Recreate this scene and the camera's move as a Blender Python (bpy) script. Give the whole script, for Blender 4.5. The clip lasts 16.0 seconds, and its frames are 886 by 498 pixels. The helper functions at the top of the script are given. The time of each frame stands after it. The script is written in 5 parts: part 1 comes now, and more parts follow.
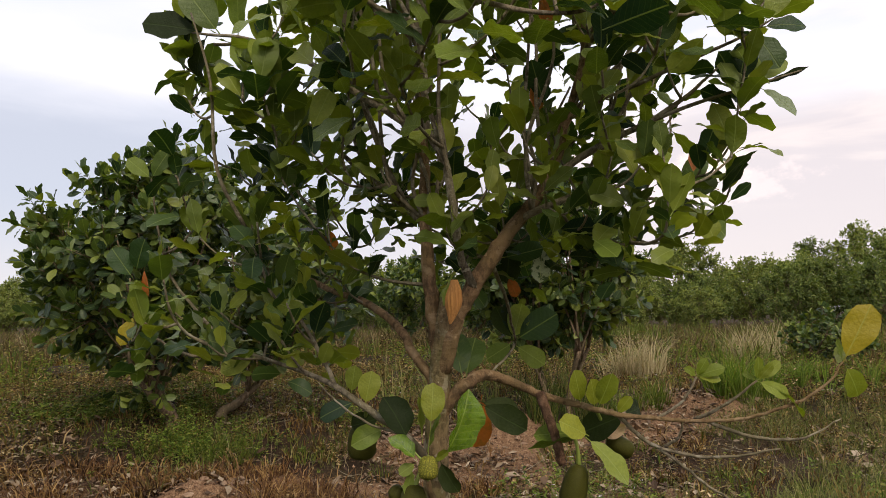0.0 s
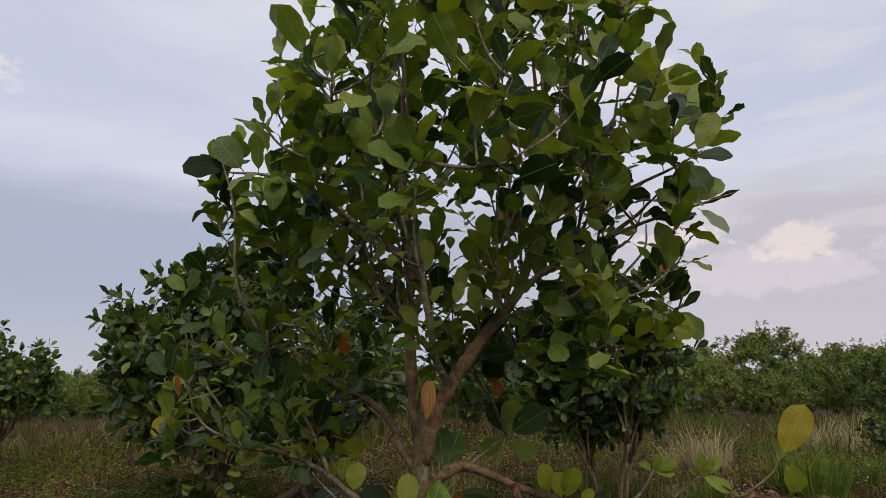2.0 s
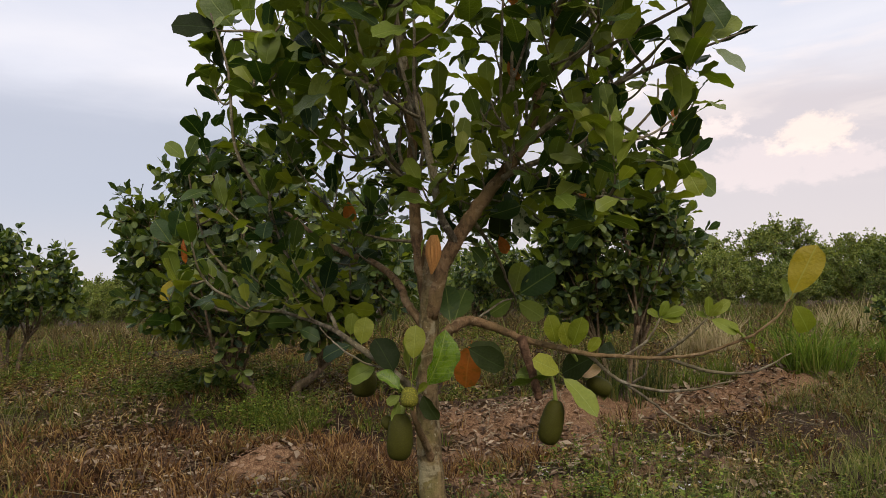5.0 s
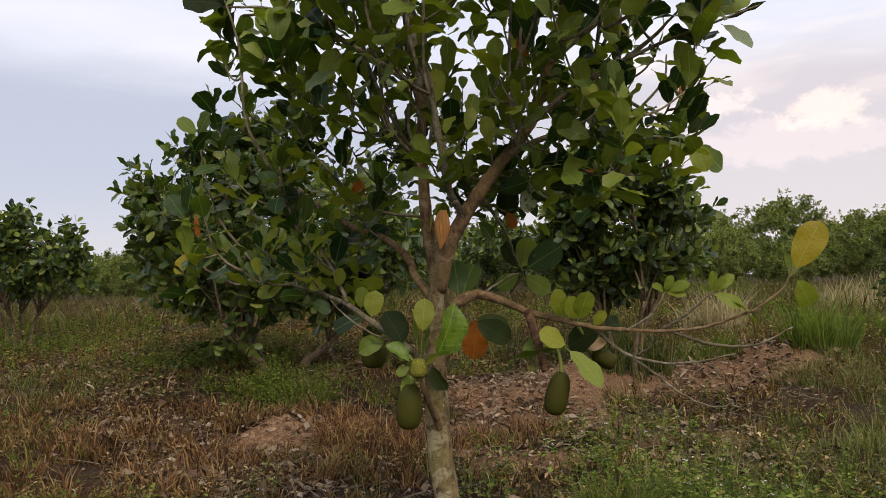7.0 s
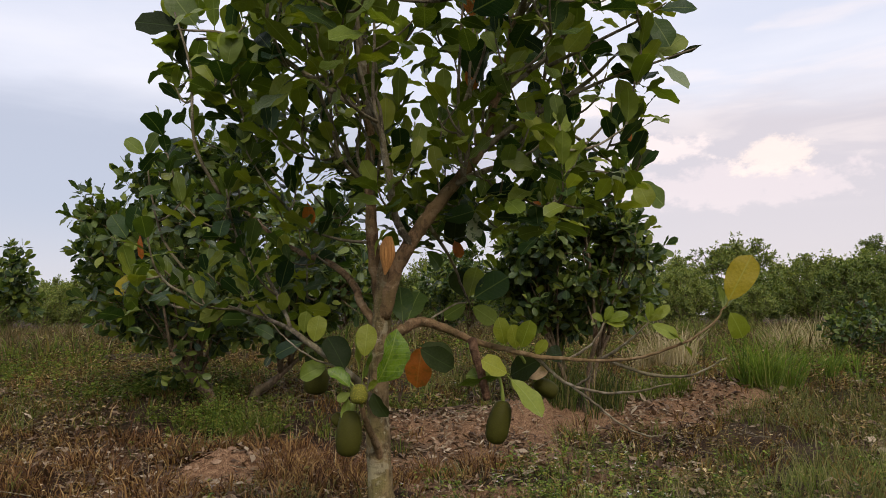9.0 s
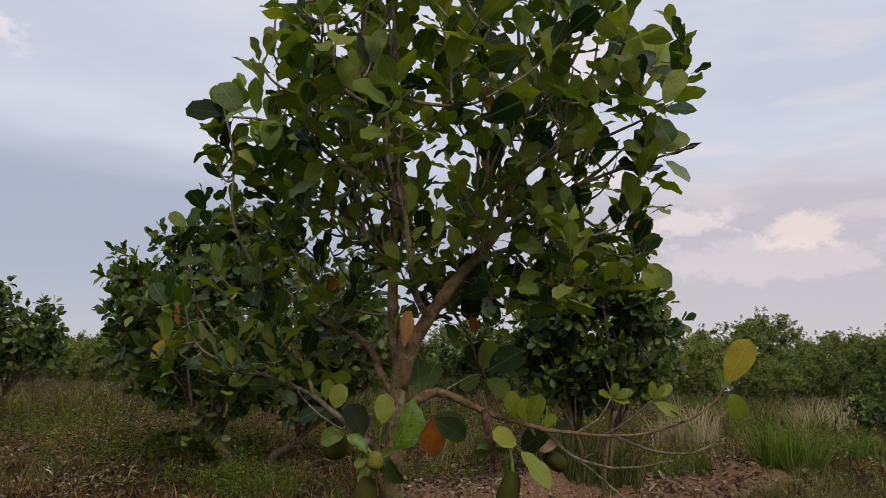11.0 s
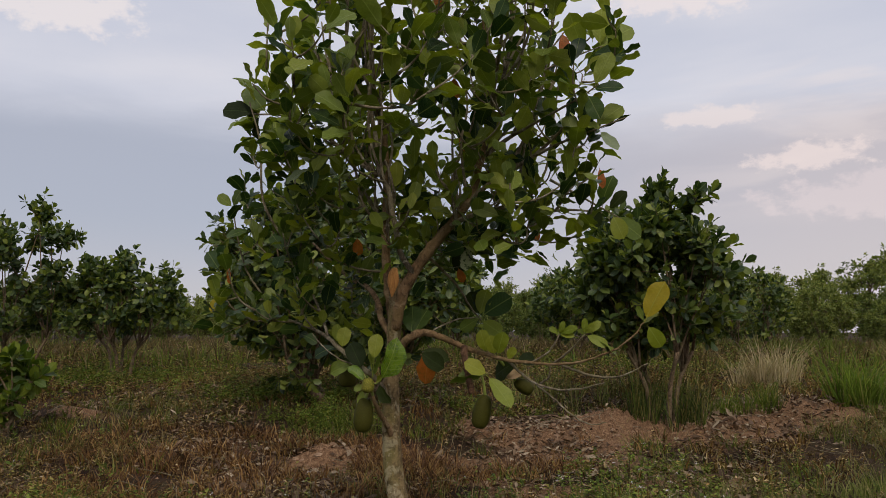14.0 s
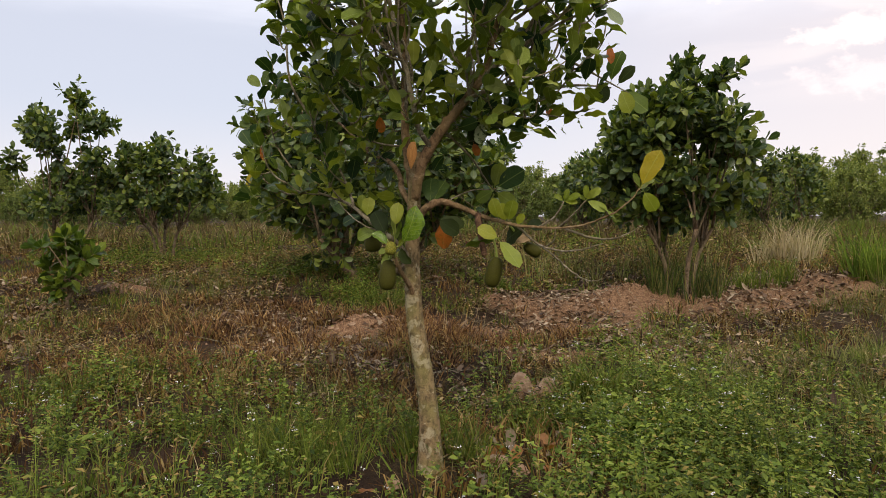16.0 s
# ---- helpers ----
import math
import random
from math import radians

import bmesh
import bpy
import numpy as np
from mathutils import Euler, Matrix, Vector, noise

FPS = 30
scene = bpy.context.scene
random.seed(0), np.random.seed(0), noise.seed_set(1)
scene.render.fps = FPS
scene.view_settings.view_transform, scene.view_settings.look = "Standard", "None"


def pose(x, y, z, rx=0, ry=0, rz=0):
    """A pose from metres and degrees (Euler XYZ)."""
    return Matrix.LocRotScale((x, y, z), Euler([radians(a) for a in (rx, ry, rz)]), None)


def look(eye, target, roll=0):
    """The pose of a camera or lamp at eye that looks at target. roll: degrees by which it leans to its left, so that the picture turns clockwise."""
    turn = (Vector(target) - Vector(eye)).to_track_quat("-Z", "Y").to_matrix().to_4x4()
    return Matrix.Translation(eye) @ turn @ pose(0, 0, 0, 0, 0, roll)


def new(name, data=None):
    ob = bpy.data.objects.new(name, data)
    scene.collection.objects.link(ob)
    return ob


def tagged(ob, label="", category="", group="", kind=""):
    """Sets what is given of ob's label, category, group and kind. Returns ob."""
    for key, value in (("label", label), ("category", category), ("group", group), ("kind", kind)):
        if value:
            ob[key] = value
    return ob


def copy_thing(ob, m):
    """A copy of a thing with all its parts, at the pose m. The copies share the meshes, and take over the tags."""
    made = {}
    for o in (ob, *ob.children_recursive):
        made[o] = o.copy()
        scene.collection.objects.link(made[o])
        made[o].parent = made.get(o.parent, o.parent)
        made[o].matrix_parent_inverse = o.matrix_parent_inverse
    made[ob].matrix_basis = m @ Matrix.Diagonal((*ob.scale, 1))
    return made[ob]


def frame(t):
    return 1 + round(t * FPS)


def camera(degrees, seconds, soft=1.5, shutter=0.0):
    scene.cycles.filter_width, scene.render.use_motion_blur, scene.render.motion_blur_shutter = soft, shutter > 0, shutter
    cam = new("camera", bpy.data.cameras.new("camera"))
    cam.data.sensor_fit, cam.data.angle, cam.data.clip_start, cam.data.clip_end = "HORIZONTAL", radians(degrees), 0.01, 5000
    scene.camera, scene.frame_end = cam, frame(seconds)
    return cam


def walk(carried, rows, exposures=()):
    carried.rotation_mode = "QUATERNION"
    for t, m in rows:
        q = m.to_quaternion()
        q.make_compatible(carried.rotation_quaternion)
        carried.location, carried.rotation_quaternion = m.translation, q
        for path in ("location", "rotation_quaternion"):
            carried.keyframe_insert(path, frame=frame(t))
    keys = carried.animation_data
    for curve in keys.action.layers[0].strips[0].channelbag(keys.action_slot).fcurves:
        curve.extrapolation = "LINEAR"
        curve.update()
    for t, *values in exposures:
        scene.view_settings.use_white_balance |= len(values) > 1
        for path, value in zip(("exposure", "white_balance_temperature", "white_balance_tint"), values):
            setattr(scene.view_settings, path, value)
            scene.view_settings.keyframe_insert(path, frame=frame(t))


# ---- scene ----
cam = camera(64.0, 16.0, soft=0.8)
PATH = [
    (0, (0.132, 1.409, 1.548), (0.062, 3.399, 1.734), -0.6),
    (0.5, (0.255, 1.305, 1.556), (0.048, 3.274, 1.836), 0.3),
    (1, (0.416, 1.195, 1.546), (0.135, 3.141, 1.913), 2.3),
    (1.5, (0.467, 1.121, 1.567), (0.154, 3.054, 1.972), 2.2),
    (2, (0.465, 1.104, 1.572), (0.197, 3.038, 2.001), -0.4),
    (2.5, (0.433, 1.089, 1.529), (0.172, 3.015, 2.0), 1.4),
    (3, (0.444, 1.112, 1.47), (0.171, 3.068, 1.783), 0.4),
    (3.5, (0.492, 1.17, 1.421), (0.267, 3.149, 1.605), 0.5),
    (4, (0.516, 1.167, 1.413), (0.28, 3.144, 1.599), -1.0),
    (4.5, (0.496, 1.166, 1.422), (0.19, 3.132, 1.619), -2.1),
    (5, (0.477, 1.188, 1.422), (0.166, 3.158, 1.579), -1.6),
    (5.2, (0.469, 1.194, 1.419), (0.143, 3.162, 1.554), -1.6),
    (7.3, (0.483, 1.144, 1.414), (0.148, 3.113, 1.503), -1.3),
    (7.5, (0.496, 1.156, 1.403), (0.193, 3.13, 1.496), 0.1),
    (8, (0.517, 1.152, 1.383), (0.28, 3.135, 1.496), 0.4),
    (8.5, (0.538, 1.13, 1.379), (0.331, 3.114, 1.523), -0.3),
    (9, (0.531, 1.139, 1.387), (0.311, 3.118, 1.573), -0.3),
    (9.5, (0.519, 1.124, 1.411), (0.284, 3.093, 1.673), -0.4),
    (9.7, (0.51, 1.113, 1.424), (0.259, 3.076, 1.716), 0.4),
    (11.8, (0.691, 0.795, 1.392), (0.41, 2.74, 1.766), 1.6),
    (12, (0.731, 0.748, 1.394), (0.485, 2.701, 1.748), 1.9),
    (12.5, (0.796, 0.698, 1.391), (0.573, 2.653, 1.752), 1.7),
    (13, (0.91, 0.649, 1.391), (0.533, 2.584, 1.73), 1.0),
    (13.5, (1.073, 0.587, 1.383), (0.587, 2.503, 1.691), 0.0),
    (14, (1.206, 0.527, 1.375), (0.628, 2.428, 1.603), 0.2),
    (14.5, (1.254, 0.468, 1.341), (0.705, 2.384, 1.507), 0.9),
    (15, (1.268, 0.436, 1.289), (0.608, 2.322, 1.216), 0.6),
    (15.5, (1.285, 0.427, 1.265), (0.674, 2.323, 1.095), 1.1),
    (16, (1.36, 0.28, 1.294), (0.697, 2.164, 1.201), -0.2),
]
EXPOSURES = [(0, 0.56, 7000, 10), (1, 0.12, 6650, 10), (1.5, -0.04, 6500, 10), (2.5, -0.08, 6450, 10), (3, 0.02, 6600, 10), (3.5, 0.28, 6900, 10), (5.2, 0.33, 6950, 10), (7.3, 0.38, 6800, 10), (9, 0.33, 6700, 10), (9.7, 0.12, 6650, 10), (12, -0.08, 6550, 10), (13.5, -0.08, 6750, 10), (14.5, -0.06, 6850, 10), (15, -0.02, 6900, 12), (15.6, -0.05, 6950, 12), (15.75, 0.52, 6900, 10), (16, 0.62, 7000, 10)]
walk(cam, [(t, look(eye, target, roll)) for t, eye, target, roll in PATH], EXPOSURES)

# ---- light ----
world = bpy.data.worlds.new("sky")
scene.world = world
world.use_nodes = True


class Nodes:
    """Short calls for building a node tree."""

    def __init__(self, tree):
        self.tree = tree
        tree.nodes.clear()

    def add(self, kind):
        return self.tree.nodes.new(kind)

    def put(self, socket, value):
        if isinstance(value, bpy.types.NodeSocket):
            self.tree.links.new(value, socket)
        elif isinstance(value, (tuple, list)) and len(value) == 3 and socket.type == "RGBA":
            socket.default_value = (*value, 1)
        elif value is not None:
            socket.default_value = value

    def math(self, op, a, b=0.0, clamp=False):
        n = self.add("ShaderNodeMath")
        n.operation, n.use_clamp = op, clamp
        self.put(n.inputs[0], a), self.put(n.inputs[1], b)
        return n.outputs[0]

    def mix(self, fac, a, b, blend="MIX"):
        n = self.add("ShaderNodeMix")
        n.data_type, n.blend_type = "RGBA", blend
        self.put(n.inputs[0], fac), self.put(n.inputs[6], a), self.put(n.inputs[7], b)
        return n.outputs[2]

    def noise(self, vector, scale, detail=4.0, rough=0.55, distort=0.0):
        n = self.add("ShaderNodeTexNoise")
        self.put(n.inputs["Vector"], vector)
        for k, v in (("Scale", scale), ("Detail", detail), ("Roughness", rough), ("Distortion", distort)):
            n.inputs[k].default_value = v
        return n.outputs["Fac"]

    def ramp(self, x, lo, hi, a=0.0, b=1.0):
        n = self.add("ShaderNodeMapRange")
        n.interpolation_type = "SMOOTHSTEP"
        for i, v in enumerate((x, lo, hi, a, b)):
            self.put(n.inputs[i], v)
        return n.outputs[0]

    def scaled(self, vector, sx, sy, sz):
        n = self.add("ShaderNodeVectorMath")
        n.operation = "MULTIPLY"
        self.put(n.inputs[0], vector)
        n.inputs[1].default_value = (sx, sy, sz)
        return n.outputs[0]

    def bump(self, height, strength, distance=0.01):
        n = self.add("ShaderNodeBump")
        n.inputs["Strength"].default_value, n.inputs["Distance"].default_value = strength, distance
        self.put(n.inputs["Height"], height)
        return n.outputs[0]


def make_sky():
    n = Nodes(world.node_tree)
    coord = n.add("ShaderNodeTexCoord").outputs["Generated"]
    sep = n.add("ShaderNodeSeparateXYZ")
    n.put(sep.inputs[0], coord)
    x, y, z = sep.outputs
    air = n.add("ShaderNodeTexSky")
    air.sky_type, air.sun_disc, air.sun_elevation, air.sun_rotation = "NISHITA", False, SUN_UP, SUN_TURN
    clear = n.mix(1.0, air.outputs[0], (SKY_AIR,) * 3, "MULTIPLY")
    flat = n.scaled(coord, 1.0, 1.0, 4.0)
    drift = n.noise(flat, 1.6, 5, 0.5, 0.3)
    fine = n.noise(flat, 5.0, 6, 0.55, 0.4)
    side = n.ramp(n.math("ADD", x, n.math("MULTIPLY", drift, 0.25)), -0.25, 0.45)
    # a grey-blue bank low on one side, a pale violet haze on the other
    low = n.mix(side, (0.45, 0.485, 0.60), (0.615, 0.57, 0.62))
    high = n.mix(n.ramp(drift, 0.35, 0.7), (0.63, 0.665, 0.80), (0.80, 0.80, 0.885))
    edge = n.math("ADD", z, n.math("MULTIPLY", fine, 0.06))
    deck = n.mix(n.ramp(edge, 0.26, 0.345), low, high)
    deck = n.mix(n.math("MULTIPLY", n.ramp(z, 0.16, 0.0), 0.55), deck, (0.66, 0.605, 0.66))
    # long lit clouds
    band = n.noise(n.scaled(coord, 2.2, 2.2, 11.0), 2.2, 5, 0.5, 0.4)
    lit = n.math("MULTIPLY", n.ramp(band, 0.48, 0.66), n.math("MULTIPLY", n.ramp(z, 0.12, 0.2), n.ramp(x, -0.1, 0.25)))
    deck = n.mix(n.math("MULTIPLY", lit, 0.32), deck, (0.98, 0.86, 0.83))
    # the heaped clouds near the horizon
    for (cx, cy, cz), wide, tall, colour in (((0.28, 0.94, 0.165), 0.17, 0.032, (0.80, 0.70, 0.73)), ((0.185, 0.95, 0.217), 0.075, 0.021, (0.97, 0.83, 0.81)), ((0.07, 0.95, 0.277), 0.07, 0.014, (0.92, 0.82, 0.82)), ((0.322, 0.93, 0.198), 0.048, 0.03, (1.02, 0.85, 0.77)), ((-0.69, 0.63, 0.385), 0.10, 0.035, (0.98, 0.90, 0.90)), ((0.06, 0.9, 0.425), 0.13, 0.03, (0.98, 0.88, 0.88))):
        dx = n.math("DIVIDE", n.math("SUBTRACT", x, cx), wide)
        dz = n.math("DIVIDE", n.math("SUBTRACT", z, cz), tall)
        d = n.math("SQRT", n.math("ADD", n.math("MULTIPLY", dx, dx), n.math("MULTIPLY", dz, dz)))
        puff = n.noise(n.scaled(coord, 1, 1, 1.5), 30.0, 6, 0.62)
        d = n.math("ADD", d, n.math("MULTIPLY", n.math("SUBTRACT", puff, 0.5), 2.3))
        fac = n.math("MULTIPLY", n.ramp(d, 1.0, 0.5), n.ramp(y, 0.0, 0.3))
        deck = n.mix(n.math("MULTIPLY", fac, 0.68), deck, colour)
    whole = n.mix(0.9, clear, deck)
    back = n.add("ShaderNodeBackground")
    n.put(back.inputs[0], whole)
    back.inputs[1].default_value = SKY_STRENGTH
    n.tree.links.new(back.outputs[0], n.add("ShaderNodeOutputWorld").inputs[0])


SUN_UP, SUN_TURN, SKY_AIR, SKY_STRENGTH = radians(43), radians(156), 0.12, 1.0
make_sky()
sun = new("sun", bpy.data.lights.new("sun", "SUN"))
sun.data.energy, sun.data.angle, sun.data.color = 1.7, radians(20), (1.0, 0.90, 0.78)
sun.matrix_world = look((4.5, -7.1, 11.5), (0, 3, 1))

# ---- materials ----
rng = np.random.default_rng(7)


def material(name, build):
    m = bpy.data.materials.new(name)
    m.use_nodes = True
    n = Nodes(m.node_tree)
    out = n.add("ShaderNodeOutputMaterial")
    n.put(out.inputs[0], build(n))
    return m


def surface(n, colour, rough=0.8, normal=None, spec=0.3, **more):
    b = n.add("ShaderNodeBsdfPrincipled")
    n.put(b.inputs["Base Color"], colour), n.put(b.inputs["Roughness"], rough)
    b.inputs["Specular IOR Level"].default_value = spec
    if normal is not None:
        n.put(b.inputs["Normal"], normal)
    return b.outputs[0]


def thin(n, colour, rough, normal, spec, through_light, tint):
    """A blade that lets some light through."""
    t = n.add("ShaderNodeBsdfTranslucent")
    n.put(t.inputs[0], n.mix(1.0, colour, tint, "MULTIPLY"))
    m = n.add("ShaderNodeMixShader")
    m.inputs[0].default_value = through_light
    n.put(m.inputs[1], surface(n, colour, rough, normal, spec)), n.put(m.inputs[2], t.outputs[0])
    return m.outputs[0]


def chance(n, joined):
    if joined:
        return n.add("ShaderNodeNewGeometry").outputs["Random Per Island"]
    return n.add("ShaderNodeObjectInfo").outputs["Random"]


def leaf_material(name, stops, joined=True, vein=(0.30, 0.36, 0.12), rough=0.42, blotch=0.0, spec=0.28, veins=0.09):
    """Leaf with a pale midrib, side veins and faint mottling; stops: the colours that leaves take by chance."""
    def build(n):
        uv = n.add("ShaderNodeUVMap").outputs[0]
        sep = n.add("ShaderNodeSeparateXYZ")
        n.put(sep.inputs[0], uv)
        u, v = sep.outputs[0], sep.outputs[1]
        pick = n.add("ShaderNodeValToRGB")
        n.put(pick.inputs[0], chance(n, joined))
        el = pick.color_ramp.elements
        while len(el) < len(stops):
            el.new(0.5)
        for e, (at, c) in zip(el, stops):
            e.position, e.color = at, (*c, 1)
        across = n.math("ABSOLUTE", n.math("SUBTRACT", u, 0.5))
        rib = n.ramp(across, 0.03, 0.01)
        herring = n.math("SINE", n.math("MULTIPLY", n.math("SUBTRACT", v, n.math("MULTIPLY", across, 0.42)), 58.0))
        side_vein = n.math("MULTIPLY", n.ramp(herring, 0.85, 1.0), veins)
        place = n.add("ShaderNodeTexCoord").outputs["Object"]
        mottle = n.noise(place, 18.0, 4, 0.6)
        colour = n.mix(n.ramp(mottle, 0.3, 0.75, 0.0, 0.45), pick.outputs[0], n.mix(1.0, pick.outputs[0], (0.55, 0.62, 0.5), "MULTIPLY"))
        if blotch:
            colour = n.mix(n.math("MULTIPLY", n.ramp(n.noise(place, 4.0, 4, 0.6), 0.5, 0.57), blotch), colour, (0.035, 0.07, 0.015))
        speck = n.ramp(n.noise(place, 90.0, 2), 0.70, 0.76)
        colour = n.mix(n.math("MULTIPLY", speck, 0.5), colour, (0.14, 0.11, 0.05))
        colour = n.mix(n.math("MAXIMUM", n.math("MULTIPLY", rib, 0.6), side_vein), colour, n.mix(0.5, pick.outputs[0], vein))
        quilt = n.math("ADD", mottle, n.math("MULTIPLY", herring, -0.05))
        normal = n.bump(n.math("SUBTRACT", quilt, n.math("MULTIPLY", rib, 0.8)), 0.4, 0.006)
        return thin(n, colour, n.ramp(mottle, 0.2, 0.8, rough - 0.1, rough + 0.12), normal, spec, 0.28, (1.75, 1.8, 0.5))
    return material(name, build)


# wide range: the darkest greens stand in for shaded leaves, the brightest for lit ones
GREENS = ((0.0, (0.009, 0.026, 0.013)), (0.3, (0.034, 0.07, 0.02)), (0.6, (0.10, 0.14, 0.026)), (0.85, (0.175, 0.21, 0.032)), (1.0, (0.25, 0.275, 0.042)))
DARKS = ((0.0, (0.015, 0.034, 0.014)), (0.4, (0.042, 0.074, 0.021)), (0.75, (0.10, 0.138, 0.028)), (1.0, (0.20, 0.235, 0.042)))
leaf_single = leaf_material("glossy_leaf", GREENS, joined=False)
leaf_joined = leaf_material("crown_leaf", GREENS)
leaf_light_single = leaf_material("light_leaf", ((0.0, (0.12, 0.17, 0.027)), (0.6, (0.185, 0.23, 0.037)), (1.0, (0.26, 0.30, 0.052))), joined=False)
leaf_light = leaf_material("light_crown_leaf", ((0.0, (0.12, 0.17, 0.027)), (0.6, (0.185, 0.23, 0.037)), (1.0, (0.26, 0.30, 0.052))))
leaf_back = leaf_material("orchard_leaf", DARKS, rough=0.45, spec=0.4)
leaf_young = leaf_material("young_leaf", ((0.0, (0.13, 0.17, 0.016)), (1.0, (0.21, 0.23, 0.024))), joined=False, rough=0.42)
leaf_yellow = leaf_material("yellowing_leaf", ((0.0, (0.26, 0.21, 0.012)), (1.0, (0.31, 0.23, 0.012))), joined=False)
leaf_orange = leaf_material("orange_leaf", ((0.0, (0.32, 0.085, 0.018)), (1.0, (0.42, 0.13, 0.024))), joined=False, vein=(0.4, 0.2, 0.05), blotch=0.3)
leaf_brown = leaf_material("fallen_brown_leaf", ((0.0, (0.24, 0.09, 0.03)), (1.0, (0.34, 0.16, 0.06))), joined=False, vein=(0.3, 0.2, 0.1), blotch=0.3)
leaf_pale = leaf_material("eaten_leaf", ((0.0, (0.30, 0.34, 0.24)), (1.0, (0.35, 0.38, 0.26))), joined=False, blotch=0.9)
leaf_mottled = leaf_material("mottled_leaf", ((0.0, (0.12, 0.21, 0.02)), (1.0, (0.15, 0.24, 0.025))), joined=False, blotch=0.45, rough=0.26, spec=0.5, vein=(0.42, 0.46, 0.14), veins=0.35)
leaf_dry = leaf_material("dry_tan_leaf", ((0.0, (0.40, 0.27, 0.17)), (1.0, (0.46, 0.32, 0.21))), joined=False, vein=(0.5, 0.4, 0.3))
leaf_sallow = leaf_material("sallow_leaf", ((0.0, (0.25, 0.27, 0.03)), (1.0, (0.30, 0.31, 0.035))), joined=False)
leaf_underside = leaf_material("leaf_underside", ((0.0, (0.20, 0.25, 0.16)), (1.0, (0.24, 0.29, 0.19))), joined=False, rough=0.55, spec=0.25)
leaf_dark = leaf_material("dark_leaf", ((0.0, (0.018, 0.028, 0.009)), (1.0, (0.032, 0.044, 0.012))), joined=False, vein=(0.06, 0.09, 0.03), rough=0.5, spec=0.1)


def bark(name, base, patch, moss):
    def build(n):
        place = n.add("ShaderNodeTexCoord").outputs["Object"]
        grain = n.noise(n.scaled(place, 1, 1, 0.5), 34.0, 7, 0.7)
        rings = n.noise(n.scaled(place, 1, 1, 4), 16.0, 4, 0.6)
        blot = n.noise(place, 17.0, 5, 0.65, 0.6)
        spots = n.noise(place, 42.0, 3, 0.5)
        c = n.mix(n.ramp(grain, 0.36, 0.62), tuple(0.3 * v for v in base), base)
        c = n.mix(n.math("MULTIPLY", n.ramp(rings, 0.6, 0.75), 0.35), c, tuple(1.3 * v for v in base))
        c = n.mix(n.math("MULTIPLY", n.ramp(n.noise(place, 4.2, 4, 0.6), 0.40, 0.60), 0.7), c, moss)
        c = n.mix(n.math("MULTIPLY", n.ramp(blot, 0.52, 0.62), 0.5), c, patch)
        c = n.mix(n.math("MULTIPLY", n.ramp(spots, 0.66, 0.72), 0.55), c, tuple(1.25 * v for v in patch))
        c = n.mix(n.math("MULTIPLY", n.ramp(spots, 0.40, 0.33), 0.55), c, tuple(0.3 * v for v in base))
        h = n.math("ADD", grain, n.math("MULTIPLY", rings, 0.5))
        return surface(n, c, 0.9, n.bump(h, 0.9, 0.012), 0.15)
    return material(name, build)


bark_trunk = bark("lichened_bark", (0.235, 0.165, 0.085), (0.40, 0.355, 0.235), (0.175, 0.155, 0.055))
bark_limb = bark("brown_bark", (0.25, 0.155, 0.082), (0.33, 0.235, 0.14), (0.18, 0.125, 0.055))
bark_twig = bark("grey_twig_bark", (0.25, 0.205, 0.14), (0.36, 0.33, 0.25), (0.17, 0.145, 0.08))
bark_far = bark("shaded_bark", (0.23, 0.16, 0.10), (0.26, 0.20, 0.14), (0.11, 0.09, 0.05))
bark_rotten = bark("rotten_bark", (0.08, 0.05, 0.032), (0.11, 0.08, 0.055), (0.04, 0.032, 0.018))
bark_spur = bark("dead_spur_bark", (0.15, 0.08, 0.046), (0.2, 0.125, 0.08), (0.1, 0.06, 0.035))
wood_torn = material("torn_wood", lambda n: surface(n, n.mix(n.noise(n.scaled(n.add("ShaderNodeTexCoord").outputs["Object"], 1, 1, 0.1), 220.0, 4, 0.7), (0.16, 0.055, 0.018), (0.72, 0.36, 0.11)), 0.85))


def fruit_skin(name, a, b, knob, depth):
    def build(n):
        place = n.add("ShaderNodeTexCoord").outputs["Object"]
        cell = n.add("ShaderNodeTexVoronoi")
        cell.inputs["Scale"].default_value = knob
        n.put(cell.inputs["Vector"], place)
        d = cell.outputs["Distance"]
        c = n.mix(n.ramp(d, 0.1, 0.6), a, b)
        c = n.mix(n.math("MULTIPLY", n.ramp(n.noise(place, 22, 3), 0.5, 0.75), 0.35), c, tuple(0.6 * v for v in a))
        return surface(n, c, 0.65, n.bump(d, -0.8, depth), 0.12)
    return material(name, build)


skin_green = fruit_skin("knobbly_green_rind", (0.062, 0.062, 0.008), (0.042, 0.041, 0.006), 380.0, 0.004)
skin_young = fruit_skin("knobbly_young_rind", (0.29, 0.27, 0.035), (0.10, 0.10, 0.015), 230.0, 0.009)
stalk_green = material("green_stalk", lambda n: surface(n, n.mix(n.noise(n.add("ShaderNodeTexCoord").outputs["Object"], 60), (0.16, 0.22, 0.04), (0.24, 0.27, 0.06)), 0.55))


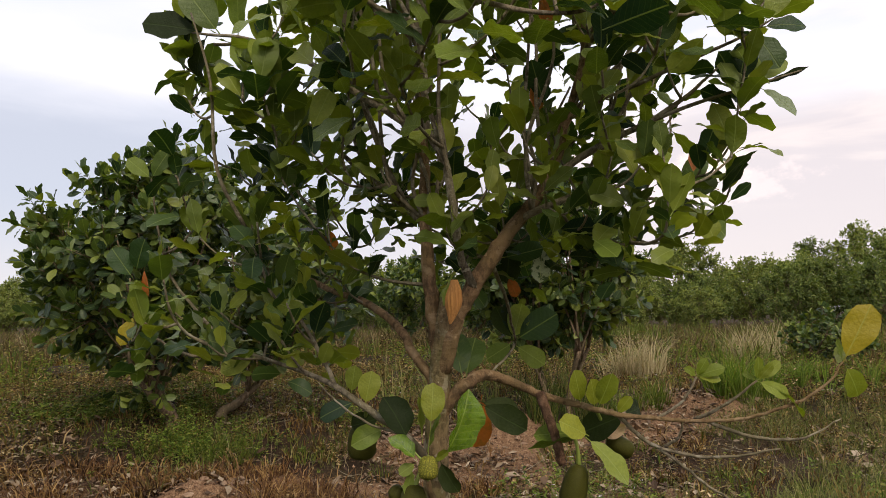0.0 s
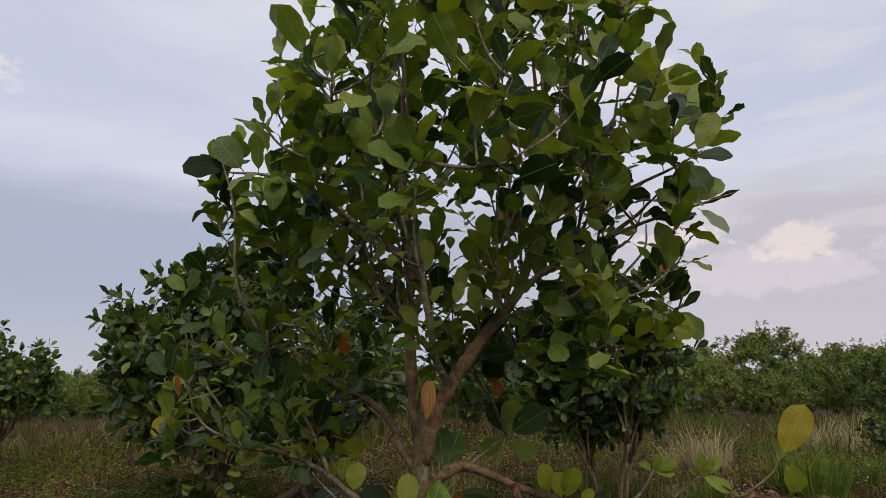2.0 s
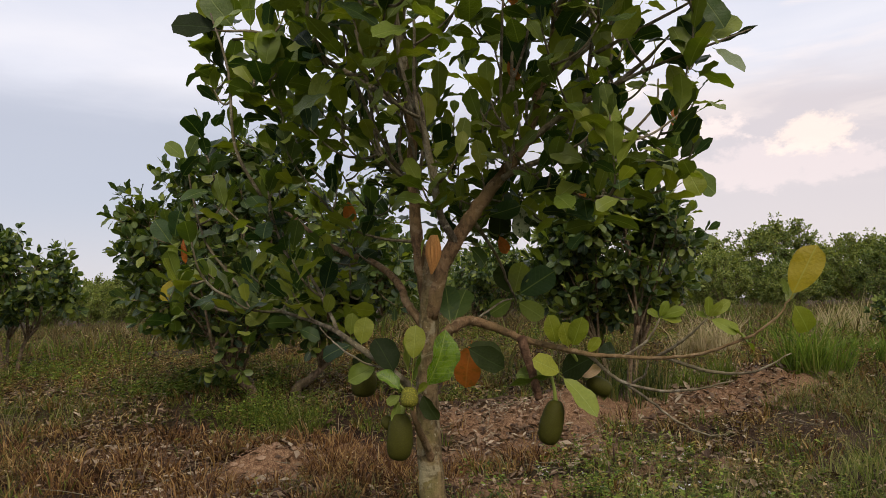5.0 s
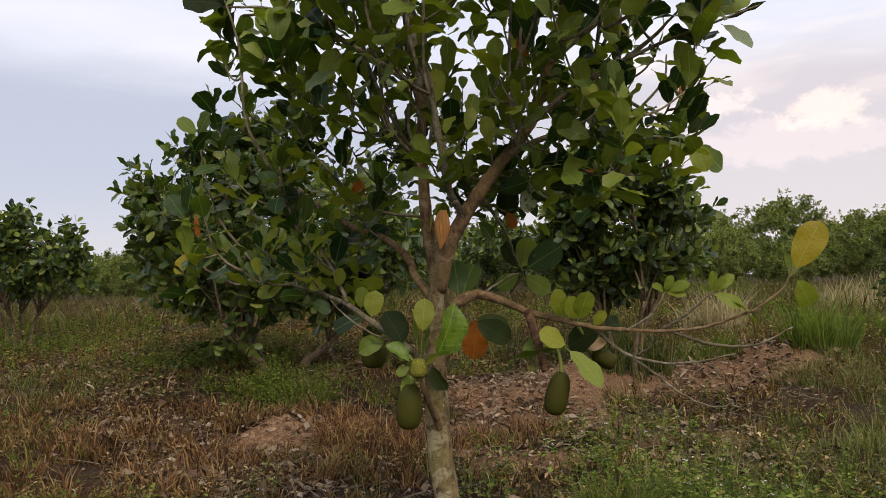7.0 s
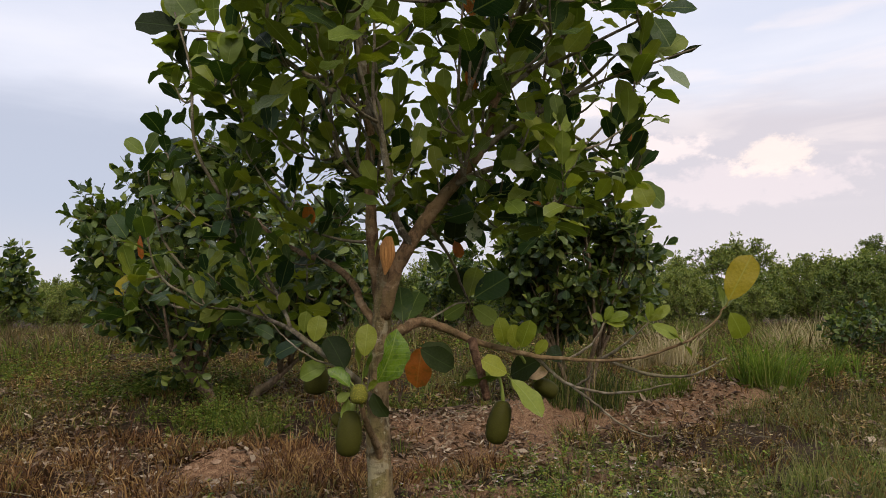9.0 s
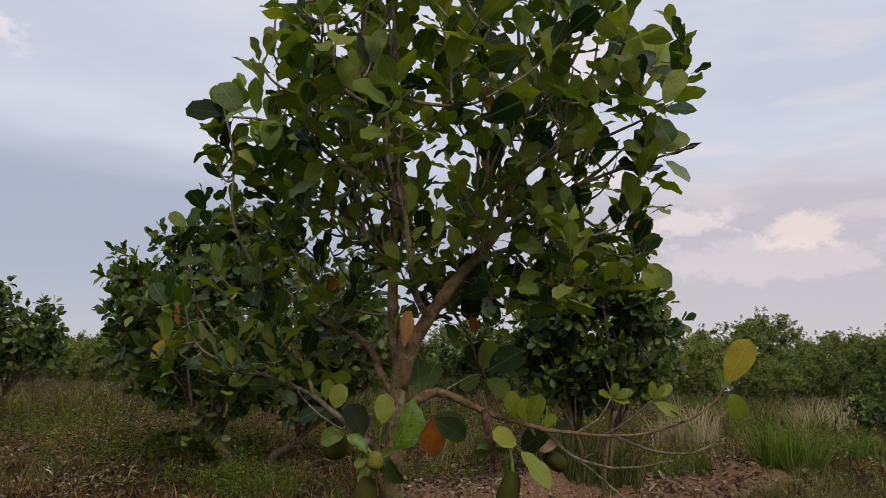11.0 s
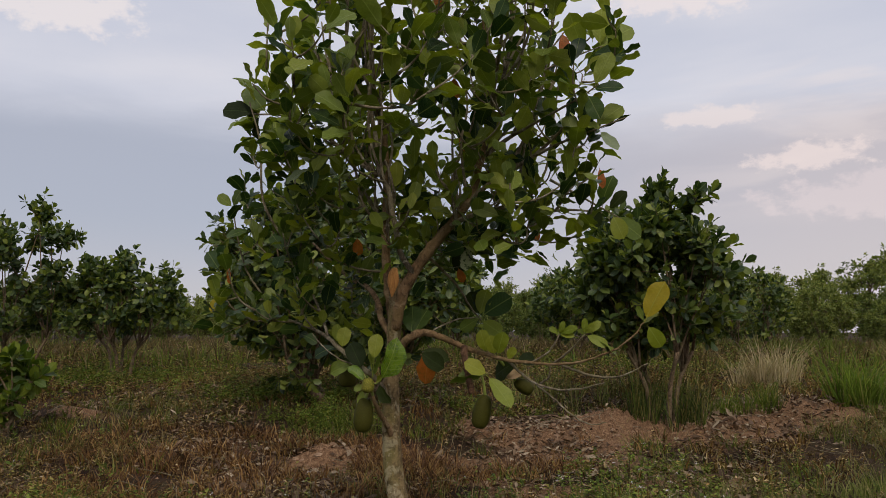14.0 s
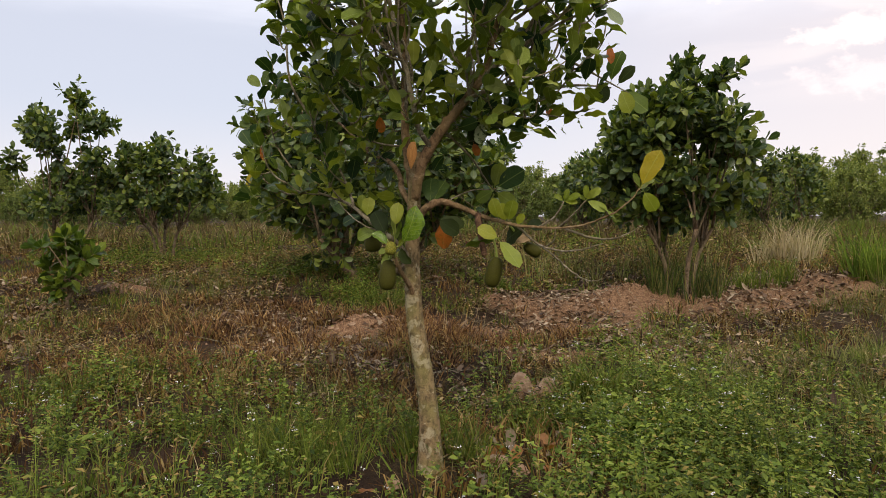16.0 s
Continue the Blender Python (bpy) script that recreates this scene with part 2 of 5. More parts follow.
def blade_material(name, stops, tint=(1.2, 1.2, 0.6), through_light=0.3):
    def build(n):
        pick = n.add("ShaderNodeValToRGB")
        n.put(pick.inputs[0], chance(n, True))
        el = pick.color_ramp.elements
        while len(el) < len(stops):
            el.new(0.5)
        for e, (at, c) in zip(el, stops):
            e.position, e.color = at, (*c, 1)
        place = n.add("ShaderNodeTexCoord").outputs["Object"]
        c = n.mix(n.ramp(n.noise(place, 1.6, 5, 0.65), 0.38, 0.62, 0, 0.65), pick.outputs[0], n.mix(1.0, pick.outputs[0], (0.55, 0.5, 0.46), "MULTIPLY"))
        return thin(n, c, 0.65, None, 0.2, through_light, tint)
    return material(name, build)


dry_blades = blade_material("dry_grass_blades", ((0.0, (0.02, 0.01, 0.006)), (0.35, (0.12, 0.057, 0.022)), (0.6, (0.185, 0.115, 0.032)), (0.88, (0.33, 0.205, 0.075)), (1.0, (0.58, 0.46, 0.25))))
green_blades = blade_material("green_grass_blades", ((0.0, (0.055, 0.09, 0.016)), (0.5, (0.11, 0.155, 0.022)), (0.85, (0.17, 0.215, 0.035)), (1.0, (0.26, 0.21, 0.07))))
reed_blades = blade_material("reed_blades", ((0.0, (0.025, 0.042, 0.009)), (0.6, (0.075, 0.11, 0.02)), (1.0, (0.24, 0.2, 0.07))))
pale_blades = blade_material("straw_blades", ((0.0, (0.38, 0.31, 0.19)), (0.6, (0.55, 0.47, 0.31)), (1.0, (0.24, 0.22, 0.09))))
weed_leaves = blade_material("weed_leaves", ((0.0, (0.032, 0.058, 0.012)), (0.4, (0.115, 0.18, 0.028)), (0.85, (0.25, 0.325, 0.056)), (1.0, (0.37, 0.28, 0.09))))
russet_blades = blade_material("russet_grass_blades", ((0.0, (0.035, 0.018, 0.01)), (0.3, (0.12, 0.06, 0.03)), (0.65, (0.235, 0.125, 0.048)), (1.0, (0.45, 0.30, 0.13))))
brown_tall = blade_material("brown_tall_grass_blades", ((0.0, (0.045, 0.04, 0.014)), (0.5, (0.12, 0.09, 0.035)), (0.9, (0.19, 0.14, 0.07)), (1.0, (0.34, 0.27, 0.17))))
straw_green = blade_material("yellowing_grass_blades", ((0.0, (0.08, 0.12, 0.028)), (0.5, (0.165, 0.185, 0.052)), (1.0, (0.32, 0.29, 0.125))))
white_petals = material("white_petals", lambda n: surface(n, n.mix(chance(n, True), (0.45, 0.44, 0.46), (0.72, 0.72, 0.74)), 0.7))
litter_mat = blade_material("fallen_leaves", ((0.0, (0.06, 0.036, 0.022)), (0.45, (0.155, 0.098, 0.058)), (0.8, (0.28, 0.21, 0.135)), (1.0, (0.42, 0.35, 0.25))), through_light=0.05)


def stone_build(n):
    place = n.add("ShaderNodeTexCoord").outputs["Object"]
    a = n.noise(place, 14, 6, 0.65)
    c = n.mix(n.ramp(a, 0.3, 0.7), (0.20, 0.12, 0.075), (0.34, 0.24, 0.16))
    return surface(n, c, 0.92, n.bump(a, 0.8, 0.02), 0.15)


stone_mat = material("clay_stone", stone_build)


def ground_build(n):
    place = n.add("ShaderNodeTexCoord").outputs["Object"]
    attr = n.add("ShaderNodeAttribute")
    attr.attribute_name = "bare"
    bare = attr.outputs["Fac"]
    big = n.noise(place, 0.22, 5, 0.55)
    mid = n.noise(place, 1.7, 5, 0.6)
    grit = n.noise(place, 26.0, 6, 0.7)
    # earth and sod kept very dark to paint in the shade between plants
    earth = n.mix(n.ramp(mid, 0.3, 0.7), (0.024, 0.014, 0.009), (0.09, 0.052, 0.033))
    sod = n.mix(n.ramp(grit, 0.4, 0.6), (0.022, 0.019, 0.009), (0.08, 0.06, 0.028))
    c = n.mix(n.ramp(n.math("ADD", n.math("MULTIPLY", big, 0.6), n.math("MULTIPLY", mid, 0.4)), 0.42, 0.58), earth, sod)
    clay = n.mix(n.ramp(grit, 0.3, 0.7), (0.15, 0.078, 0.043), (0.36, 0.225, 0.13))
    c = n.mix(n.ramp(n.math("ADD", bare, n.math("MULTIPLY", n.math("SUBTRACT", mid, 0.5), 0.7)), 0.35, 0.6), c, clay)
    fine = n.noise(place, 85.0, 4, 0.7)
    c = n.mix(n.ramp(fine, 0.35, 0.62), n.mix(1.0, c, (0.4, 0.38, 0.36), "MULTIPLY"), c)
    c = n.mix(n.math("MULTIPLY", n.ramp(grit, 0.64, 0.7), 0.6), c, (0.36, 0.31, 0.25))
    return surface(n, c, 0.95, n.bump(n.math("ADD", grit, mid), 0.9, 0.03), 0.1)


ground_mat = material("dry_red_earth", ground_build)


# ---- building helpers ----
def raw_mesh(name, verts, faces, mat, uv=None, smooth=True):
    """A mesh from arrays; faces all have the same number of corners, and uv is given per vertex."""
    verts, faces = np.asarray(verts, np.float32), np.asarray(faces, np.int32)
    me = bpy.data.meshes.new(name)
    me.vertices.add(len(verts))
    me.vertices.foreach_set("co", verts.ravel())
    me.loops.add(faces.size)
    me.loops.foreach_set("vertex_index", faces.ravel())
    me.polygons.add(len(faces))
    me.polygons.foreach_set("loop_start", np.arange(0, faces.size, faces.shape[1], dtype=np.int32))
    me.update(calc_edges=True)
    if uv is not None:
        layer = me.uv_layers.new(name="UVMap")
        layer.data.foreach_set("uv", np.asarray(uv, np.float32)[faces.ravel()].ravel())
    me.polygons.foreach_set("use_smooth", np.full(len(faces), smooth))
    me.materials.append(mat)
    return me


def part(name, me, parent=None, label=""):
    ob = new(name, me)
    if parent is not None:
        ob.parent = parent
    return tagged(ob, label)


def unit(v):
    v = np.asarray(v, float)
    return v / np.maximum(np.linalg.norm(v, axis=-1, keepdims=True), 1e-9)


def smooth_line(points, radii, steps=5):
    """A Catmull-Rom line through the points, with radii."""
    p = np.asarray(points, float)
    r = np.interp(np.linspace(0, 1, len(p)), np.linspace(0, 1, len(radii)), radii)
    q = np.vstack([2 * p[0] - p[1], p, 2 * p[-1] - p[-2]])
    out, rad = [], []
    for i in range(len(p) - 1):
        a, b, c, d = q[i:i + 4]
        for s in np.arange(steps) / steps:
            out.append(0.5 * (2 * b + (c - a) * s + (2 * a - 5 * b + 4 * c - d) * s * s + (3 * b - a - 3 * c + d) * s ** 3))
            rad.append(r[i] * (1 - s) + r[i + 1] * s)
    return np.array(out + [p[-1]]), np.array(rad + [r[-1]])


def tube(line, radii, sides=8, wobble=0.0, gen=rng):
    """A closed tapering tube along a line: verts, quads."""
    line = np.asarray(line, float)
    t = unit(np.gradient(line, axis=0))
    ref = np.array([0.31, 0.9, 0.2]) if abs(t[0][2]) > 0.5 else np.array([0.1, 0.2, 1.0])
    a = unit(np.cross(t, ref))
    b = np.cross(t, a)
    ang = np.arange(sides) * 2 * np.pi / sides
    ring = np.cos(ang)[None, :, None] * a[:, None] + np.sin(ang)[None, :, None] * b[:, None]
    rad = np.asarray(radii)[:, None, None] * (1 + wobble * gen.standard_normal((len(line), sides, 1)))
    v = (line[:, None] + ring * rad).reshape(-1, 3)
    i = np.arange(len(line) - 1)[:, None] * sides
    j = np.arange(sides)[None]
    k = (j + 1) % sides
    f = np.stack([i + j, i + k, i + sides + k, i + sides + j], -1).reshape(-1, 4)
    n = len(v)
    v = np.vstack([v, line[0], line[-1]])
    last = (len(line) - 1) * sides
    caps = []
    for q in range(0, sides, 2):
        caps.append((n, (q + 2) % sides, (q + 1) % sides, q))
        caps.append((n + 1, last + q, last + (q + 1) % sides, last + (q + 2) % sides))
    return v, np.vstack([f, caps])


def joined(pieces):
    """Several (verts, faces) as one."""
    at, vs, fs = 0, [], []
    for v, f in pieces:
        vs.append(v), fs.append(np.asarray(f) + at)
        at += len(v)
    return np.vstack(vs), np.vstack(fs)


def leaf_shape(segments=6, fold=0.25, bend=0.25, width=0.56, twist=0.0, petiole=0.12, peak=0.8, full=0.5):
    """A broad leaf of length 1 along y, with stalk: verts, quads, uv."""
    s = np.linspace(0, 1, segments + 1)
    wide_at = peak / (peak + full)
    w = 0.5 * width * (s / wide_at) ** peak * ((1 - s) / (1 - wide_at)) ** full + 0.004
    v, uv = [], []
    for si, wi in zip(s, w):
        z = -bend * si * si
        tw = twist * si
        for side in (-1, 0, 1):
            v.append((side * wi * math.cos(tw), petiole + si * (1 - 0.12 * bend), z + abs(side) * wi * (fold + 0.16 * math.sin(13 * si + 1.7 * side + 5 * twist)) + side * wi * math.sin(tw)))
            uv.append((0.5 + 0.5 * side * (wi / (0.5 * width)), si))
    f = []
    for i in range(segments):
        for c in (0, 1):
            k = 3 * i + c
            f.append((k, k + 1, k + 4, k + 3))
    k = len(v)
    for yy, rr in ((0, 0.016), (petiole * 1.05, 0.012)):
        for a in range(3):
            v.append((rr * math.cos(a * 2.1), yy, rr * math.sin(a * 2.1)))
            uv.append((0.5, 0.02))
    f += [(k, k + 1, k + 4, k + 3), (k + 1, k + 2, k + 5, k + 4), (k + 2, k, k + 3, k + 5)]
    return np.array(v), np.array(f), np.array(uv)


def place_leaves(shapes, origin, along, normal, size, gen):
    """Many leaves as one (verts, quads, uv)."""
    along = unit(along)
    normal = unit(normal - (normal * along).sum(1, keepdims=True) * along)
    side = np.cross(along, normal)
    which = gen.integers(0, len(shapes), len(origin))
    vs, fs, us, at = [], [], [], 0
    for s, (v, f, uv) in enumerate(shapes):
        m = which == s
        k = int(m.sum())
        if not k:
            continue
        p = origin[m][:, None] + size[m][:, None, None] * (v[None, :, :1] * side[m][:, None] + v[None, :, 1:2] * along[m][:, None] + v[None, :, 2:] * normal[m][:, None])
        vs.append(p.reshape(-1, 3)), us.append(np.tile(uv, (k, 1)))
        fs.append((f[None] + at + np.arange(k)[:, None, None] * len(v)).reshape(-1, 4))
        at += k * len(v)
    return np.vstack(vs), np.vstack(fs), np.vstack(us)


def rosette(tip, heading, count, gen, spread=(25, 80), length=(0.09, 0.15), back=0.07, droop=0.0):
    """Leaves round the end of a twig: origin, along, normal, size."""
    d = unit(heading)
    a = unit(np.cross(d, (0.3, 0.2, 1.0) if abs(d[2]) < 0.9 else (1.0, 0, 0)))
    b = np.cross(d, a)
    turn = np.arange(count) * 2.4 + gen.uniform(0, 6.3)
    lean = np.radians(np.linspace(spread[0], spread[1], count) + gen.uniform(-12, 12, count))
    out = np.cos(turn)[:, None] * a + np.sin(turn)[:, None] * b
    along = np.cos(lean)[:, None] * d + np.sin(lean)[:, None] * out + gen.normal(0, 0.12, (count, 3)) - np.outer(np.sin(lean) ** 2 * gen.uniform(0, 2 * droop, count), (0, 0, 1))
    normal = np.sin(lean)[:, None] * d - np.cos(lean)[:, None] * out + gen.normal(0, 0.45, (count, 3)) + np.array([0, 0, 0.2])
    origin = tip - d * (np.linspace(0, back, count)[:, None])
    return origin, along, normal, gen.uniform(*length, count)


# ---- ground ----
WAVES = [(rng.uniform(0, 6.3), rng.uniform(0, 6.3), f, h) for f, h in ((0.16, 0.05), (0.31, 0.035), (0.7, 0.03), (1.3, 0.02), (2.7, 0.012), (4.6, 0.008))]
MOUNDS = ((0.62, 9.75, 0.36, 0.42, 0.19), (0.05, 9.3, 0.6, 0.5, 0.16), (-0.75, 9.05, 0.6, 0.42, 0.12), (0.45, 8.4, 0.6, 0.7, 0.08), (-2.2, 7.5, 0.36, 0.24, 0.15), (-6.35, 8.3, 0.75, 0.3, 0.14), (2.9, 10.9, 0.9, 0.45, 0.14), (1.9, 10.0, 0.7, 0.4, 0.08))


def heap(x, y):
    total = 0 * x
    for cx, cy, wx, wy, h in MOUNDS:
        total = total + h * np.exp(-((x - cx) / wx) ** 2 - ((y - cy) / wy) ** 2)
    return total


def height(x, y):
    x, y = np.asarray(x, float), np.asarray(y, float)
    z = 0 * x
    for ax, ay, f, h in WAVES:
        z = z + h * np.sin(f * 6.28 * (x * math.cos(ax) + y * math.sin(ax)) / 3 + ay)
    near = np.exp(-((x - 0.13) ** 2 + (y - 3.5) ** 2) / 1.5)
    start = 6.0 + 2.0 / (1 + np.exp(-3.0 * (x + 1.2)))
    bank = np.clip((y - start) / 5.6, 0, 1)
    return z * (1 - near) * np.minimum(1, 60 / (1 + np.hypot(x, y))) + 0.46 * bank * bank * (3 - 2 * bank) + heap(x, y)


def bareness(x, y):
    strip = np.exp(-((y - 7.6 - 0.12 * x) / 1.35) ** 2) * np.exp(-((x + 1.0) / 3.4) ** 2) * 0.9
    east = np.exp(-((y - 10.1 - 0.25 * (x - 2)) / 0.8) ** 2) * np.exp(-((x - 2.3) / 1.5) ** 2) * 0.75
    return np.clip(heap(x, y) * 5.2 + east + strip * (0.7 + 0.6 * np.sin(2.3 * x + 1.0) * np.sin(3.1 * y)), 0, 1)


def clean(x, y):
    """The clay faces where nothing lies or grows."""
    return np.minimum(np.hypot((x - 0.6) / 0.5, (y - 9.3) / 0.55), np.hypot((x + 2.15) / 0.42, (y - 7.25) / 0.46))


def clods(x, y):
    """Broken lumps on the bare clay."""
    t = 0 * x
    for f, a, b, h in ((5.1, 0.4, 1.0, 0.5), (8.3, 1.9, 2.2, 0.4), (13.7, 2.9, 0.4, 0.35), (19.0, 0.9, 5.1, 0.3), (10.9, 1.2, 3.3, 0.4)):
        t = t + h * np.sin(f * (x * math.cos(a) + y * math.sin(a)) + b + 2.0 * np.sin(0.63 * f * (y * math.cos(a) - x * math.sin(a))))
    return 0.02 * t


def make_ground():
    k = np.linspace(-1, 1, 301)
    gx, gy = np.meshgrid(0.3 + 0.75 * np.sinh(7.6 * k), 6.0 + 0.75 * np.sinh(7.6 * k), indexing="ij")
    x, y = gx.ravel(), gy.ravel()
    v = np.stack([x, y, height(x, y) + bareness(x, y) * clods(x, y) + (0.010 + 0.016 * bareness(x, y)) * rng.standard_normal(len(x)) * (np.hypot(x, y - 6) < 14)], 1)
    m = len(k)
    i = (np.arange(m - 1)[:, None] * m + np.arange(m - 1)[None]).ravel()
    me = raw_mesh("ground", v, np.stack([i, i + m, i + m + 1, i + 1], 1), ground_mat)
    me.attributes.new("bare", "FLOAT", "POINT").data.foreach_set("value", bareness(x, y).astype(np.float32))
    tagged(new("ground", me), "dry red-brown earth with sparse grass and bare clay heaps", "ground", kind="structure")


make_ground()

# ---- the jackfruit tree ----
SHAPES = [leaf_shape(9, f, b, w, t, 0.12, p, u) for f, b, w, t, p, u in ((0.12, 0.12, 0.58, 0, 0.75, 0.5), (0.18, 0.3, 0.55, 0.25, 0.85, 0.45), (0.1, 0.2, 0.6, -0.25, 0.7, 0.45), (0.2, -0.1, 0.54, 0.1, 0.8, 0.55), (0.16, 0.4, 0.58, -0.35, 0.9, 0.5), (0.25, 0.15, 0.6, 0, 0.75, 0.42), (0.14, 0.08, 0.55, 0.35, 0.95, 0.5))]
CURLED = [leaf_shape(10, f, b, w, t, k, p, u) for f, b, w, t, k, p, u in ((0.55, 0.3, 0.62, 0.45, 0.12, 0.7, 0.5), (0.4, -0.25, 0.6, -0.5, 0.12, 0.75, 0.5), (0.3, 0.2, 0.6, 0.15, 0.9, 0.75, 0.5))]
PLAIN = [tuple(c[:k] for c, k in zip(leaf_shape(5, f, b, w, t, 0.12, 0.8, 0.5), (18, 10, 18))) for f, b, w, t in ((0.2, 0.15, 0.56, 0.2), (0.35, 0.3, 0.52, -0.2), (0.12, -0.1, 0.58, 0.0))]
SIMPLE = [(np.array(((0, 0, 0), (0.27, 0.55, r), (0, 1.05, -0.12), (-0.27, 0.55, r))), np.array(((0, 1, 2, 3),)), np.array(((0.5, 0), (1, 0.55), (0.5, 1), (0, 0.55)))) for r in (0.03, 0.08, -0.03)]

tree = tagged(new("jackfruit_tree"), "young jackfruit tree with glossy leaves and hanging green fruit", "tree")

